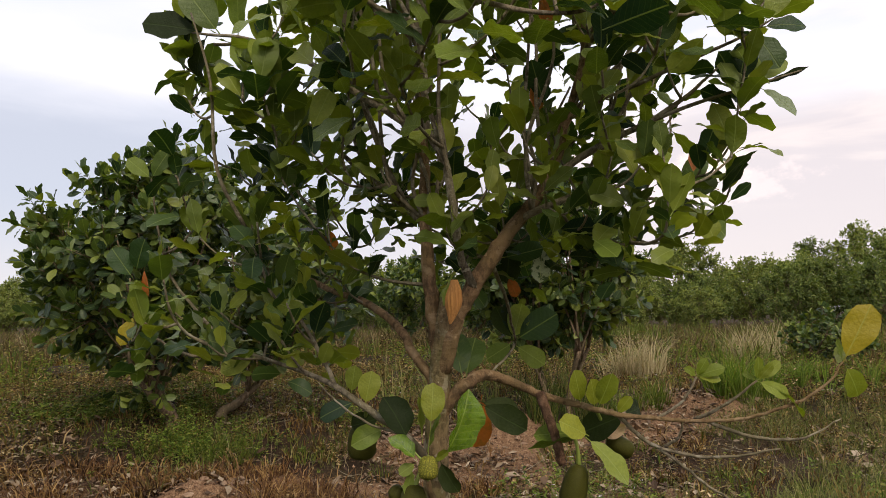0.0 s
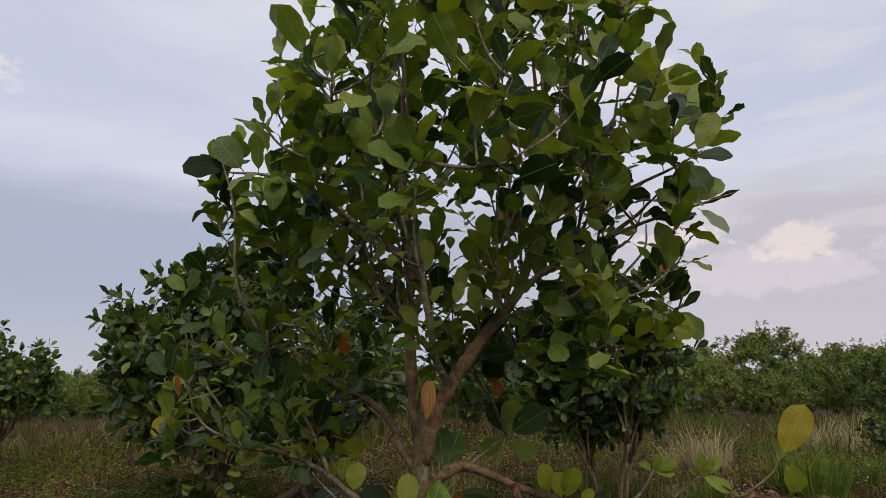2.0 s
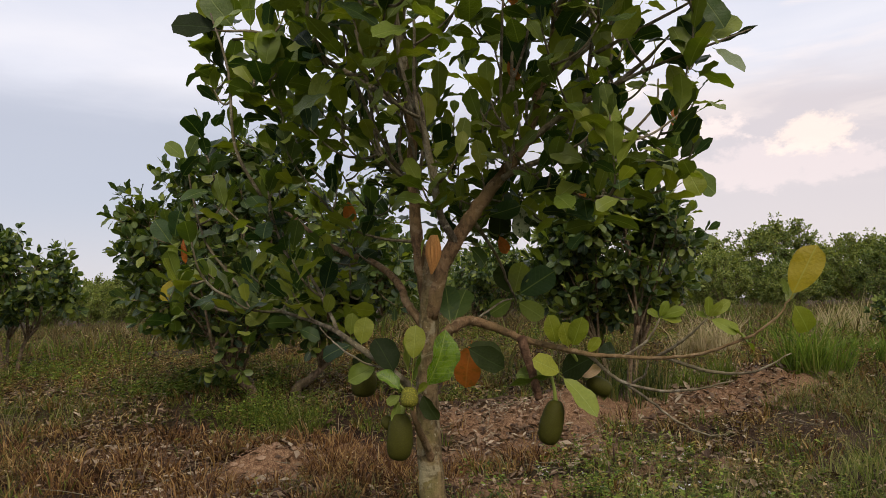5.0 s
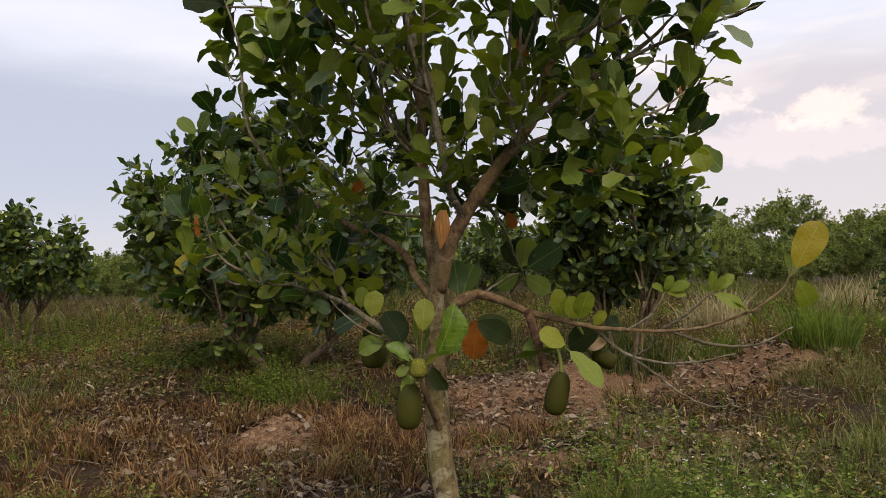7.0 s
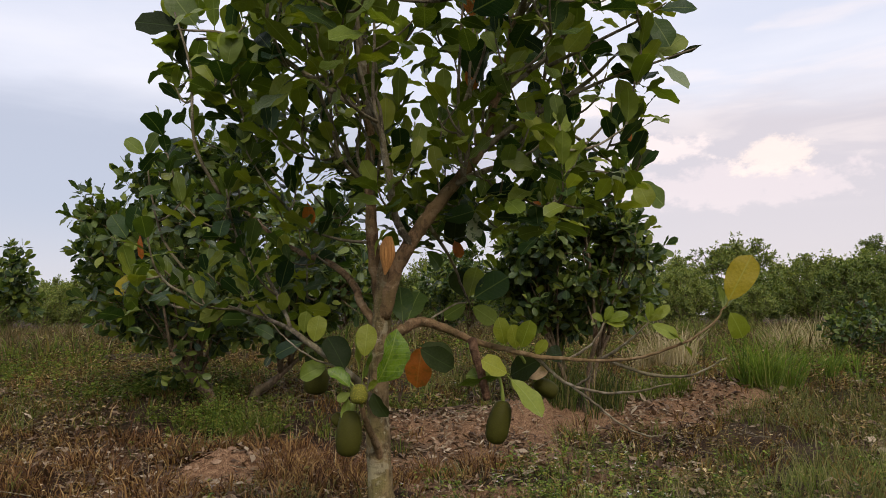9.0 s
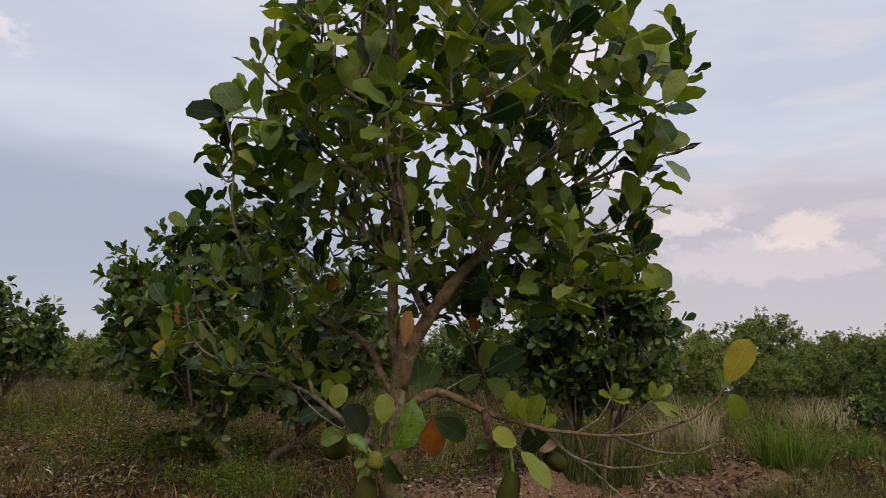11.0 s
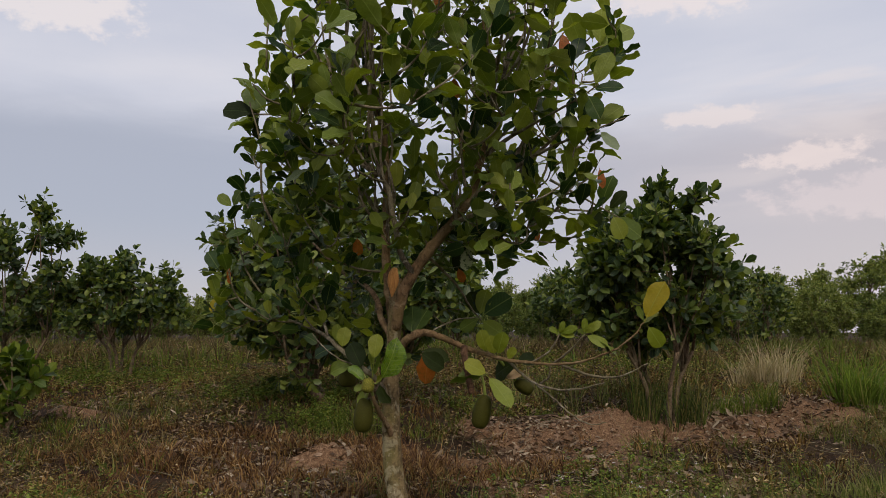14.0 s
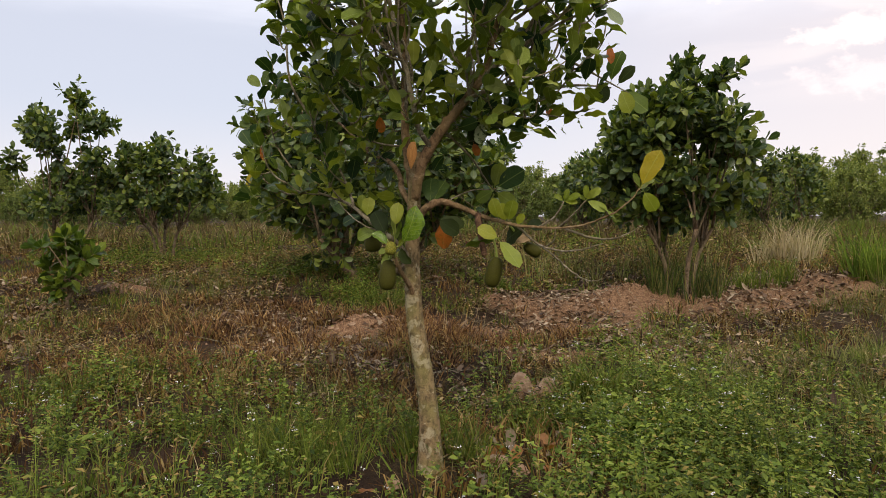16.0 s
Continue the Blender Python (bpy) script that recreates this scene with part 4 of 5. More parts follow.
# leaves along the long low branch
for b, t, k, w in (((-0.96, 3.7, 1.56), (-1.0, 3.66, 1.44), "yellow", 0.9), ((-0.62, 3.74, 1.44), (-0.78, 3.7, 1.5), "green", 1.15), ((-0.56, 3.7, 1.42), (-0.68, 3.64, 1.37), "green", 1.0), ((-0.5, 3.68, 1.6), (-0.36, 3.62, 1.55), "young", 0.9), ((-0.66, 3.72, 1.57), (-0.58, 3.7, 1.65), "young", 0.8), ((-0.32, 3.58, 1.4), (-0.28, 3.52, 1.48), "green", 1), ((-0.22, 3.53, 1.32), (-0.2, 3.5, 1.42), "green", 1.1), ((-0.47, 3.66, 1.64), (-0.42, 3.58, 1.76), "green", 1), ((-0.96, 3.7, 1.7), (-0.9, 3.62, 1.82), "green", 1.2), ((-0.97, 3.7, 1.68), (-1.04, 3.66, 1.8), "green", 1.2), ((-0.94, 3.75, 2.02), (-0.86, 3.7, 2.12), "green", 1.1), ((-0.94, 3.75, 2.02), (-1.02, 3.7, 2.1), "light", 1.1)):
    set_leaf(k, b, np.array(b) + 0.8 * (np.array(t) - np.array(b)), (0.2, -1, 0.4), 0, w)
# the drooping spray behind the fork, and withered leaves in the crown
for b, t, k in (((0.3, 4.17, 1.45), (0.34, 4.16, 1.59), "green"), ((0.31, 4.17, 1.45), (0.47, 4.15, 1.55), "green"), ((0.3, 4.17, 1.45), (0.24, 4.18, 1.58), "dark"), ((0.3, 4.17, 1.46), (0.3, 4.2, 1.6), "green"), ((0.3, 4.17, 1.44), (0.2, 4.15, 1.38), "green"), ((0.31, 4.17, 1.43), (0.42, 4.15, 1.36), "green")):
    set_leaf(k, b, t, (0.1, -1, 0.2), 0, 1.15)
set_leaf("pale", (0.37, 3.68, 1.77), (0.36, 3.66, 1.65), (0.1, -1, 0.1), 0, 0.95)
set_leaf("dark", (0.28, 3.9, 1.82), (0.27, 3.88, 1.66), (0.1, -1, 0.1), 2)
set_leaf("orange", (0.27, 3.86, 1.68), (0.3, 3.85, 1.61), (0.1, -1, 0.1), 2)
for p, narrow in (((0.35, 3.66, 2.31), 1.0), ((0.947, 4.0, 2.17), 0.8), ((0.84, 3.5, 2.66), 1.0), ((0.36, 3.46, 2.5), 0.9), ((0.59, 4.22, 1.95), 0.7), ((-0.97, 3.78, 1.72), 0.4), ((-0.42, 4.2, 1.9), 1.1), ((0.27, 3.5, 2.95), 0.9)):
    set_leaf("orange", p, np.array(p) + (0.02, -0.03, -0.1), (0.3, -1, 0.2), 1, narrow)
# sprigs that stand out from the crown, with their leaves
SPRIGS = (
    (((0.69, 3.55, 2.13), (0.82, 3.5, 2.17), (0.95, 3.46, 2.2), (1.1, 3.43, 2.24)), (((0.97, 3.46, 2.22), (1.085, 3.5, 2.32), "light", 1.0), ((0.99, 3.46, 2.2), (1.06, 3.38, 2.12), "pale_green", 0.7), ((0.93, 3.47, 2.2), (0.95, 3.42, 2.33), "green", 1.0), ((1.0, 3.46, 2.21), (1.12, 3.44, 2.245), "dark", 0.35), ((0.86, 3.5, 2.18), (0.88, 3.42, 2.07), "green", 0.9))),
    (((0.72, 3.9, 2.1), (0.84, 4.0, 2.04), (0.95, 4.08, 1.98), (1.04, 4.12, 1.93)), (((1.0, 4.1, 1.94), (1.14, 4.16, 1.845), "green", 1.0), ((0.98, 4.1, 1.97), (1.06, 4.06, 2.06), "dark", 1.1), ((1.0, 4.1, 1.95), (1.05, 4.05, 1.83), "green", 1.1), ((0.9, 4.04, 2.0), (0.93, 3.98, 1.86), "dark", 1.1), ((0.95, 4.08, 1.98), (0.98, 4.0, 2.12), "green", 1.0))),
    (((0.5, 3.6, 2.4), (0.68, 3.58, 2.5), (0.86, 3.6, 2.58), (1.0, 3.62, 2.63)), (((0.98, 3.62, 2.62), (1.13, 3.66, 2.73), "light", 1.1), ((0.99, 3.62, 2.62), (1.0, 3.58, 2.8), "light", 1.0), ((0.95, 3.61, 2.6), (1.1, 3.56, 2.56), "green", 1.0), ((0.92, 3.6, 2.6), (0.87, 3.54, 2.76), "light", 1.1))),
    (((0.62, 3.5, 2.22), (0.78, 3.45, 2.28), (0.92, 3.4, 2.33), (1.0, 3.37, 2.37)), (((0.98, 3.38, 2.36), (1.05, 3.36, 2.5), "light", 0.9), ((0.97, 3.38, 2.35), (1.09, 3.35, 2.36), "green", 1.0), ((0.95, 3.39, 2.34), (1.0, 3.33, 2.23), "green", 1.0), ((0.88, 3.41, 2.32), (0.86, 3.36, 2.46), "light", 1.1))),
    (((-0.5, 3.6, 2.42), (-0.6, 3.6, 2.45), (-0.7, 3.6, 2.46), (-0.78, 3.59, 2.47)), (((-0.72, 3.6, 2.47), (-0.9, 3.56, 2.5), "dark", 1.1), ((-0.7, 3.6, 2.46), (-0.8, 3.68, 2.35), "dark", 1.0), ((-0.66, 3.6, 2.46), (-0.76, 3.55, 2.6), "green", 1.1), ((-0.6, 3.6, 2.45), (-0.58, 3.54, 2.6), "light", 1.0))),
)
for points, grown in SPRIGS:
    v, f = tube(*smooth_line(points, (0.007, 0.005, 0.0025), 5), 6, 0.04)
    part("branch", raw_mesh("branch", v, f, bark_twig), tree)
    for k, (b, t, kind, w) in enumerate(grown):
        set_leaf(kind, b, t, (0.1 - 0.1 * k, -1, 0.35), k % 7, w)
set_leaf("light", (-0.335, 3.48, 2.1), (-0.275, 3.48, 2.235), (0.3, -1, 0.2), 0, 0.9)

# torn bark in the fork
verts, faces, rows, cols = [], [], 13, 48
for i in range(rows):
    q = i / (rows - 1)
    half = 0.0225 * min(1.0, 0.12 + (q / 0.55) ** 0.8) * (1 - 0.5 * max(0.0, (q - 0.65) / 0.35) ** 2)
    for j in range(cols):
        a = 2 * math.pi * j / cols
        r = 1 + 0.22 * math.cos(11 * a + 1.5 * q) * (math.sin(a) < 0) * math.sin(math.pi * q)
        verts.append((0.078 + 0.016 * q + 0.004 * math.sin(5 * q) + half * r * math.cos(a), 3.462 - 0.012 * math.sin(math.pi * q) + 0.5 * half * r * math.sin(a), 1.522 + 0.128 * q))
for i in range(rows - 1):
    for j in range(cols):
        k = (j + 1) % cols
        faces.append((i * cols + j, i * cols + k, (i + 1) * cols + k, (i + 1) * cols + j))
part("torn_bark", raw_mesh("torn_bark", verts, faces, wood_torn), tree, "curled orange flake of torn bark")


def fruit(centre, wide, tall, tilt, mat, stalk_to, label, lump=0.05, seed=1):
    """A hanging fruit with a knobbly rind and a stalk."""
    g = np.random.default_rng(seed)
    top = tagged(new("jackfruit"), label, "fruit", "fruit on the tree")
    rows, cols = 22, 28
    prof = np.linspace(0, np.pi, rows)
    v = []
    for i, p in enumerate(prof):
        bulge = 1 + 0.12 * math.cos(p - 0.4)
        for j in range(cols):
            q = 2 * np.pi * (j + 0.5 * (i % 2)) / cols
            r = (1 + lump * (0.9 if (i + j) % 2 else -0.3) + 0.02 * g.standard_normal()) * math.sin(p) ** 0.62 / bulge
            v.append((wide * r * math.cos(q), wide * r * math.sin(q), tall * math.cos(p)))
    f = [(i * cols + j, i * cols + (j + 1) % cols, (i + 1) * cols + (j + 1) % cols, (i + 1) * cols + j) for i in range(rows - 1) for j in range(cols)]
    m = Euler((radians(tilt[0]), radians(tilt[1]), 0)).to_matrix()
    v = np.array(v) @ np.array(m).T
    me = raw_mesh("rind", v, np.array(f), mat)
    part("rind", me, top)
    up = np.array(m @ Vector((0, 0, tall * 0.96)))
    end = np.array(stalk_to) - np.array(centre)
    sv, sf = tube(*smooth_line((up * 0.9, up + (end - up) * 0.5 + np.array((0.004, -0.006, 0)), end), (0.008, 0.0055, 0.006), 5), 8)
    part("stalk", raw_mesh("stalk", sv, sf, stalk_green), top)
    top.location = centre


fruit((-0.03, 3.42, 1.01), 0.043, 0.073, (0, 4), skin_green, (-0.005, 3.44, 1.14), "olive-green jackfruit hanging against the trunk", 0.03, 1)
fruit((0.445, 3.63, 1.02), 0.041, 0.075, (0, 14), skin_green, (0.44, 3.62, 1.2), "olive-green jackfruit hanging from the arched branch", 0.03, 2)
fruit((-0.2, 3.62, 1.165), 0.046, 0.055, (0, 0), skin_green, (-0.17, 3.5, 1.275), "dark green jackfruit half hidden by leaves", 0.03, 3)
fruit((0.61, 3.75, 1.125), 0.032, 0.046, (0, -60), skin_green, (0.52, 3.64, 1.25), "small green jackfruit behind the leaves", 0.05, 4)
fruit((0.018, 3.35, 1.142), 0.027, 0.031, (-10, 0), skin_young, (0.012, 3.42, 1.09), "small round yellow-green young jackfruit", 0.06, 5)
fruit((-0.075, 3.47, 1.045), 0.028, 0.022, (0, 40), skin_green, (-0.03, 3.46, 1.1), "small dark green jackfruit beside a larger one", 0.04, 6)


# ---- the orchard round it ----
def orchard_tree(name, label, x, y, crown, trunks, leaf_count, seed, size=(0.1, 0.16), mat=leaf_back, lean=0.0, group="orchard trees", girth=1.0, shapes=PLAIN, clumps_of=30):
    """A tree of crooked stems under a lumpy leaf crown. crown: half width, half depth, bottom, top."""
    g = np.random.default_rng(seed)
    wide, deep, low, top = crown
    thing = tagged(new(name), label, "tree", group)
    thing.location = (x, y, float(height(x, y)))
    wood, stems = [], []
    mid = 0.5 * (low + top)
    for k in range(trunks):
        turn = 6.283 * k / trunks + g.uniform(0, 1)
        foot = np.array((0.16 * wide * math.cos(turn), 0.1 * wide * math.sin(turn), -0.05)) * (1 if trunks > 1 else 0)
        bend = np.array((math.cos(turn), math.sin(turn), 0))
        knee = foot + bend * 0.08 * wide + np.array((lean * 0.4, 0, low * 0.75 + 0.1))
        crotch = knee + bend * 0.2 * wide + np.array((lean * 0.3, 0, 0.3 * (mid - low)))
        line, r = smooth_line((foot - (0, 0, 0.1), foot + (0, 0, 0.15), knee, crotch), (0.05 * girth, 0.036 * girth, 0.028 * girth, 0.02), 4)
        wood.append(tube(line, r, 8, 0.05, g))
        stems.append(line)
    # limbs run to leafy clumps; from each clump shoots spring out and up, and leave gaps between
    centres = []
    for k in range(clumps_of):
        for _ in range(12):
            d = unit(g.standard_normal(3))
            s = g.uniform(0.3, 1.0) ** 0.5 * 0.78
            p = np.array((wide * d[0] * s, deep * d[1] * s, mid + (top - mid) * d[2] * s))
            p[:2] *= 1 - 0.3 * max(0, (p[2] - mid) / (top - mid))
            if all(np.linalg.norm((p - q) / (wide, deep, 0.5 * (top - low))) > 0.30 for q in centres):
                break
        centres.append(p)
    sets, n = [], 0
    for p in centres:
        stem = stems[int(np.argmin([np.linalg.norm(t[-1] - p) for t in stems]))]
        start = stem[int(g.integers(3 * len(stem) // 4, len(stem)))]
        w, r = smooth_line((start, start + (p - start) * 0.45 + (0, 0, 0.06), p), (0.02, 0.012, 0.008), 3)
        wood.append(tube(w, r, 5, 0, g))
    while n < leaf_count:
        p = centres[int(g.integers(0, len(centres)))]
        out = unit(p - (0, 0, mid - 0.4)) * 0.7 + np.array((0, 0, 0.45)) + g.normal(0, 0.6, 3)
        far = g.uniform(0.12, 0.34) * min(wide, 0.6 * (top - low)) * (1.35 if g.uniform() < 0.15 else 1.0)
        tip = p + unit(out) * far
        if tip[2] < low + 0.2 * (top - low) * (np.hypot(*tip[:2] / (wide, deep)) < 0.6) * g.uniform(0, 1):
            continue
        w, r = smooth_line((p, p + (tip - p) * 0.5 - (0, 0, 0.02), tip), (0.007, 0.005, 0.003), 2)
        wood.append(tube(w, r, 4, 0, g))
        for at, c in ((tip, int(g.integers(6, 9))), (w[2], int(g.integers(2, 5)))):
            sets.append(rosette(at, out + np.array((0, 0, 0.35)), c, g, (12, 95), size, 0.09, 0.25))
            n += c
    v, f = joined(wood)
    part("trunk", raw_mesh("trunk", v, f, bark_far), thing)
    oo, aa, nn, ss = (np.concatenate(c) for c in zip(*sets))
    v, f, uv = place_leaves(shapes, oo, aa, nn, ss, g)
    tagged(part("crown", raw_mesh("crown", v, f, mat, uv), thing), kind="stuff")
    return thing


orchard_tree("jackfruit_tree", "bushy jackfruit tree standing in tall green grass", 1.22, 10.1, (1.1, 1.0, 0.6, 3.1), 4, 6200, 131, (0.105, 0.17), clumps_of=40)
orchard_tree("jackfruit_tree", "broad spreading jackfruit tree with leaning stems", -3.12, 9.65, (2.36, 1.6, 0.24, 3.05), 3, 10400, 32, (0.115, 0.175), girth=1.7, clumps_of=52)
orchard_tree("jackfruit_tree", "tall open-crowned jackfruit tree across the field", -10.4, 11.2, (1.2, 1.1, 0.5, 3.85), 2, 3000, 33, (0.11, 0.17), clumps_of=22)
orchard_tree("jackfruit_tree", "round jackfruit tree with forked low stems", -8.9, 12.15, (1.3, 1.2, 0.62, 2.5), 4, 3300, 34, (0.105, 0.165), clumps_of=24)
leaf_sapling = leaf_material("sapling_leaf", ((0.0, (0.03, 0.06, 0.012)), (0.6, (0.075, 0.115, 0.016)), (1.0, (0.17, 0.21, 0.028))))
orchard_tree("shrub", "small green jackfruit sapling among dry grass", -6.3, 7.3, (0.42, 0.40, 0.12, 1.1), 1, 260, 35, (0.13, 0.2), mat=leaf_sapling, clumps_of=9, group="saplings")
orchard_tree("shrub", "low dense green shrub in tall grass", 6.9, 15.2, (0.85, 0.75, 0.05, 1.15), 2, 1500, 36, (0.08, 0.13), leaf_back, group="shrubs")
for i, (x, y, w, t) in enumerate(((-4.6, 19.5, 1.6, 3.1), (-1.4, 23.0, 1.5, 2.9), (1.0, 27.0, 1.6, 3.0), (-8.5, 25.5, 1.8, 3.3), (4.4, 29.0, 1.7, 3.2), (-20.5, 24.0, 1.9, 3.4))):
    orchard_tree("jackfruit_tree", "distant rounded orchard tree in dry grass", x, y, (w, w, 0.4, t), 2, 2700, 40 + i, (0.15, 0.25), shapes=SIMPLE)

# far woods
# distance haze is put into these paler leaf colours
leaf_far = leaf_material("hazed_far_leaf", ((0.0, (0.08, 0.112, 0.036)), (0.5, (0.165, 0.2, 0.06)), (1.0, (0.275, 0.30, 0.09))), rough=0.6, spec=0.15)


def far_tree(seed, wide, low, top, leaves, size, mat):
    t = orchard_tree("tree", "distant leafy tree at the edge of the field", 0, 0, (wide, wide, low, top), 2, leaves, seed, size, mat, group="trees along the field edge", shapes=SIMPLE)
    return t


leaf_far_dark = leaf_material("far_dark_leaf", ((0.0, (0.045, 0.07, 0.024)), (0.5, (0.10, 0.135, 0.04)), (1.0, (0.19, 0.22, 0.065))), rough=0.6, spec=0.15)
KIND = [far_tree(60, 2.6, 0.1, 5.4, 10500, (0.12, 0.22), leaf_far), far_tree(61, 2.2, 0.1, 4.6, 9500, (0.12, 0.21), leaf_far), far_tree(62, 2.3, 0.2, 4.0, 8000, (0.12, 0.21), leaf_far_dark)]
gen = np.random.default_rng(5)
for away, gap, grow, pick in ((41.0, 3.6, 0.75, (2, 2, 1)), (48.0, 3.2, 0.96, (0, 1, 2)), (60.0, 4.4, 1.12, (0, 1, 0)), (72.0, 3.4, 0.95, (0, 1, 1))):
    turn = -72.0
    while turn < 62:
        reach = away * (1 + 0.35 * max(0.0, -turn - 5) / 60) + gen.uniform(-2.5, 2.5)
        x, y = reach * math.sin(radians(turn)), reach * math.cos(radians(turn))
        s = grow * gen.uniform(0.82, 1.14) * (1 + 0.22 * min(1.0, max(0.0, (turn - 16) / 5)))
        kind = KIND[pick[int(gen.integers(0, 3))]]
        copy_thing(kind, Matrix.Translation((x, y, float(height(x, y)) - 0.1)) @ Matrix.Rotation(gen.uniform(0, 6.3), 4, "Z") @ Matrix.Diagonal((s, s, s * gen.uniform(0.85, 1.1), 1)))
        turn += math.degrees(gap / reach) * gen.uniform(0.75, 1.3)
for i, t in enumerate(KIND):
    t.location = (70.0 + 6 * i, 52.0, 0.0)


def umbrella_tree(x, y, top, seed):
    """A tall slender tree with flat tufts of leaves on bare forks."""
    g = np.random.default_rng(seed)
    thing = tagged(new("tall_tree"), "tall slender tree with flat tufts above the wood", "tree", "tall trees behind the wood")
    thing.location = (x, y, 0)
    wood, sets = [tube(*smooth_line(((0, 0, -0.2), (0.2, 0, top * 0.4), (0, 0.1, top * 0.75)), (0.22, 0.16, 0.1), 4), 6)], []
    for _ in range(15):
        end = np.array((g.normal(0, 1.4), g.normal(0, 1.4), top * g.uniform(0.7, 1.0)))
        wood.append(tube(*smooth_line(((0, 0.1, top * g.uniform(0.5, 0.74)), end * (0.6, 0.6, 0.93), end), (0.08, 0.05, 0.03), 3), 5))
        for _ in range(13):
            p = end + g.normal(0, 1, 3) * (0.6, 0.6, 0.3)
            sets.append(rosette(p, np.array((0, 0, 1.0)) + g.normal(0, 0.3, 3), 8, g, (50, 100), (0.32, 0.5), 0.2))
    v, f = joined(wood)
    part("trunk", raw_mesh("trunk", v, f, bark_far), thing)
    oo, aa, nn, ss = (np.concatenate(c) for c in zip(*sets))
    v, f, uv = place_leaves(SIMPLE, oo, aa, nn, ss, g)
    tagged(part("crown", raw_mesh("crown", v, f, leaf_far_dark, uv), thing), kind="stuff")


for i, (x, y, t) in enumerate(((27.0, 103, 10.7), (29.5, 101, 10.0), (47, 98, 10.8), (62, 97, 10.8), (65.5, 95, 10.4), (5, 112, 8.8))):
    umbrella_tree(x, y, t, 80 + i)


# ---- grass and weeds ----
def blades(x, y, tall, wide, bow, g, sink=0.02, way=None):
    """Tapering blades: verts, triangles."""
    n = len(x)
    base = np.stack([x, y, height(x, y) - sink], 1)
    turn = g.uniform(0, 6.283, n)
    way = g.uniform(0, 6.283, n) if way is None else way
    side = np.stack([np.cos(turn), np.sin(turn), 0 * turn], 1) * (0.5 * wide)[:, None]
    lean = np.stack([np.cos(way), np.sin(way), 0 * way], 1) * (bow * tall)[:, None]
    up = np.array((0, 0, 1.0))
    mid = base + 0.55 * tall[:, None] * up + 0.3 * lean
    tip = base + (tall * np.sqrt(np.maximum(0.08, 1 - 0.6 * bow ** 2)))[:, None] * up + lean
    v = np.stack([base - side, base + side, mid - 0.8 * side, mid + 0.8 * side, tip], 1).reshape(-1, 3)
    k = np.arange(n)[:, None, None] * 5
    f = (np.array(((0, 1, 3), (0, 3, 2), (2, 3, 4)))[None] + k).reshape(-1, 3)
    return v, f


def clumps(xs, ys, per, spread, lo, hi, wide, bow, g):
    """Tufts whose blades splay outwards from their middle."""
    who = np.repeat(np.arange(len(xs)), per)
    n = len(who)
    big = g.uniform(0.6, 1.25, len(xs))[who]
    q, r = g.uniform(0, 6.283, n), np.sqrt(g.uniform(0, 1, n))
    x, y = xs[who] + spread * big * r * np.cos(q), ys[who] + spread * big * r * np.sin(q)
    tall = g.uniform(lo, hi, n) * big
    return blades(x, y, tall, wide * g.uniform(0.5, 1.4, n), np.clip(bow * (0.25 + 0.75 * r) * g.uniform(0.4, 1.5, n), 0.02, 1.25), g, way=q + g.normal(0, 0.5, n))


def patchy(x, y, seed, scale):
    g = np.random.default_rng(seed)
    t = 0 * x
    for _ in range(6):
        a, b, s = g.uniform(0, 6.283), g.uniform(0, 6.283), scale * g.uniform(0.6, 1.9)
        t = t + np.sin(s * (x * math.cos(a) + y * math.sin(a)) + b)
    return t / 3.0


def stuff(name, label, category, verts, faces, mat):
    tagged(new(name, raw_mesh(name, verts, faces, mat, smooth=False)), label, category, kind="stuff")


g = np.random.default_rng(90)


def field(n, x0, x1, y0, y1, near=1.0):
    """Points over the field, closer together towards y0."""
    y = y0 + (y1 - y0) * g.uniform(0, 1, n) ** near
    x = 0.3 + (g.uniform(x0, x1, n) - 0.3) * (0.5 + 0.5 * (y - y0) / (y1 - y0)) if near > 1 else g.uniform(x0, x1, n)
    return x, y


def wedge(n, near, far, left=-62, right=48):
    """Points over a wide fan of the field, seen from near the tree."""
    r = np.sqrt(g.uniform(near ** 2, far ** 2, n)) * 0.5 + 0.5 * g.uniform(near, far, n)
    a = np.radians(g.uniform(left, right, n))
    return r * np.sin(a), r * np.cos(a)


x, y = field(9800, -13, 11, -3.5, 16, 1.12)
keep = (clean(x, y) > 0.9) & (g.uniform(0, 1, len(x)) > 0.85 * bareness(x, y)) & (0.6 * patchy(x, y, 3, 1.3) + 0.9 * patchy(x, y, 4, 5.0) + g.normal(0, 0.2, len(x)) > 0.0)
stuff("dry_grass", "tangled reddish-brown dry grass over the field", "grass", *clumps(x[keep], y[keep], 13, 0.10, 0.06, 0.22, 0.0125, 1.0, g), dry_blades)
x, y = field(3300, -13, 11, -3.5, 16, 1.12)
keep = (clean(x, y) > 0.8) & (g.uniform(0, 1, len(x)) > 0.9 * bareness(x, y)) & (patchy(x, y, 6, 1.1) + g.normal(0, 0.3, len(x)) > 0.1)
stuff("russet_grass", "flattened russet dead grass in patches", "grass", *clumps(x[keep], y[keep], 18, 0.14, 0.06, 0.2, 0.011, 1.2, g), russet_blades)
x, y = field(5200, -13, 11, -3.5, 16, 1.12)
keep = (g.uniform(0, 1, len(x)) > 1.2 * bareness(x, y)) & (patchy(x, y, 8, 1.0) + 0.1 * (y < 5.6) + 0.25 * (y > 9) - 0.6 * ((x < -0.3) & (y > 5.3) & (y < 8.3)) + g.normal(0, 0.3, len(x)) > -0.05)
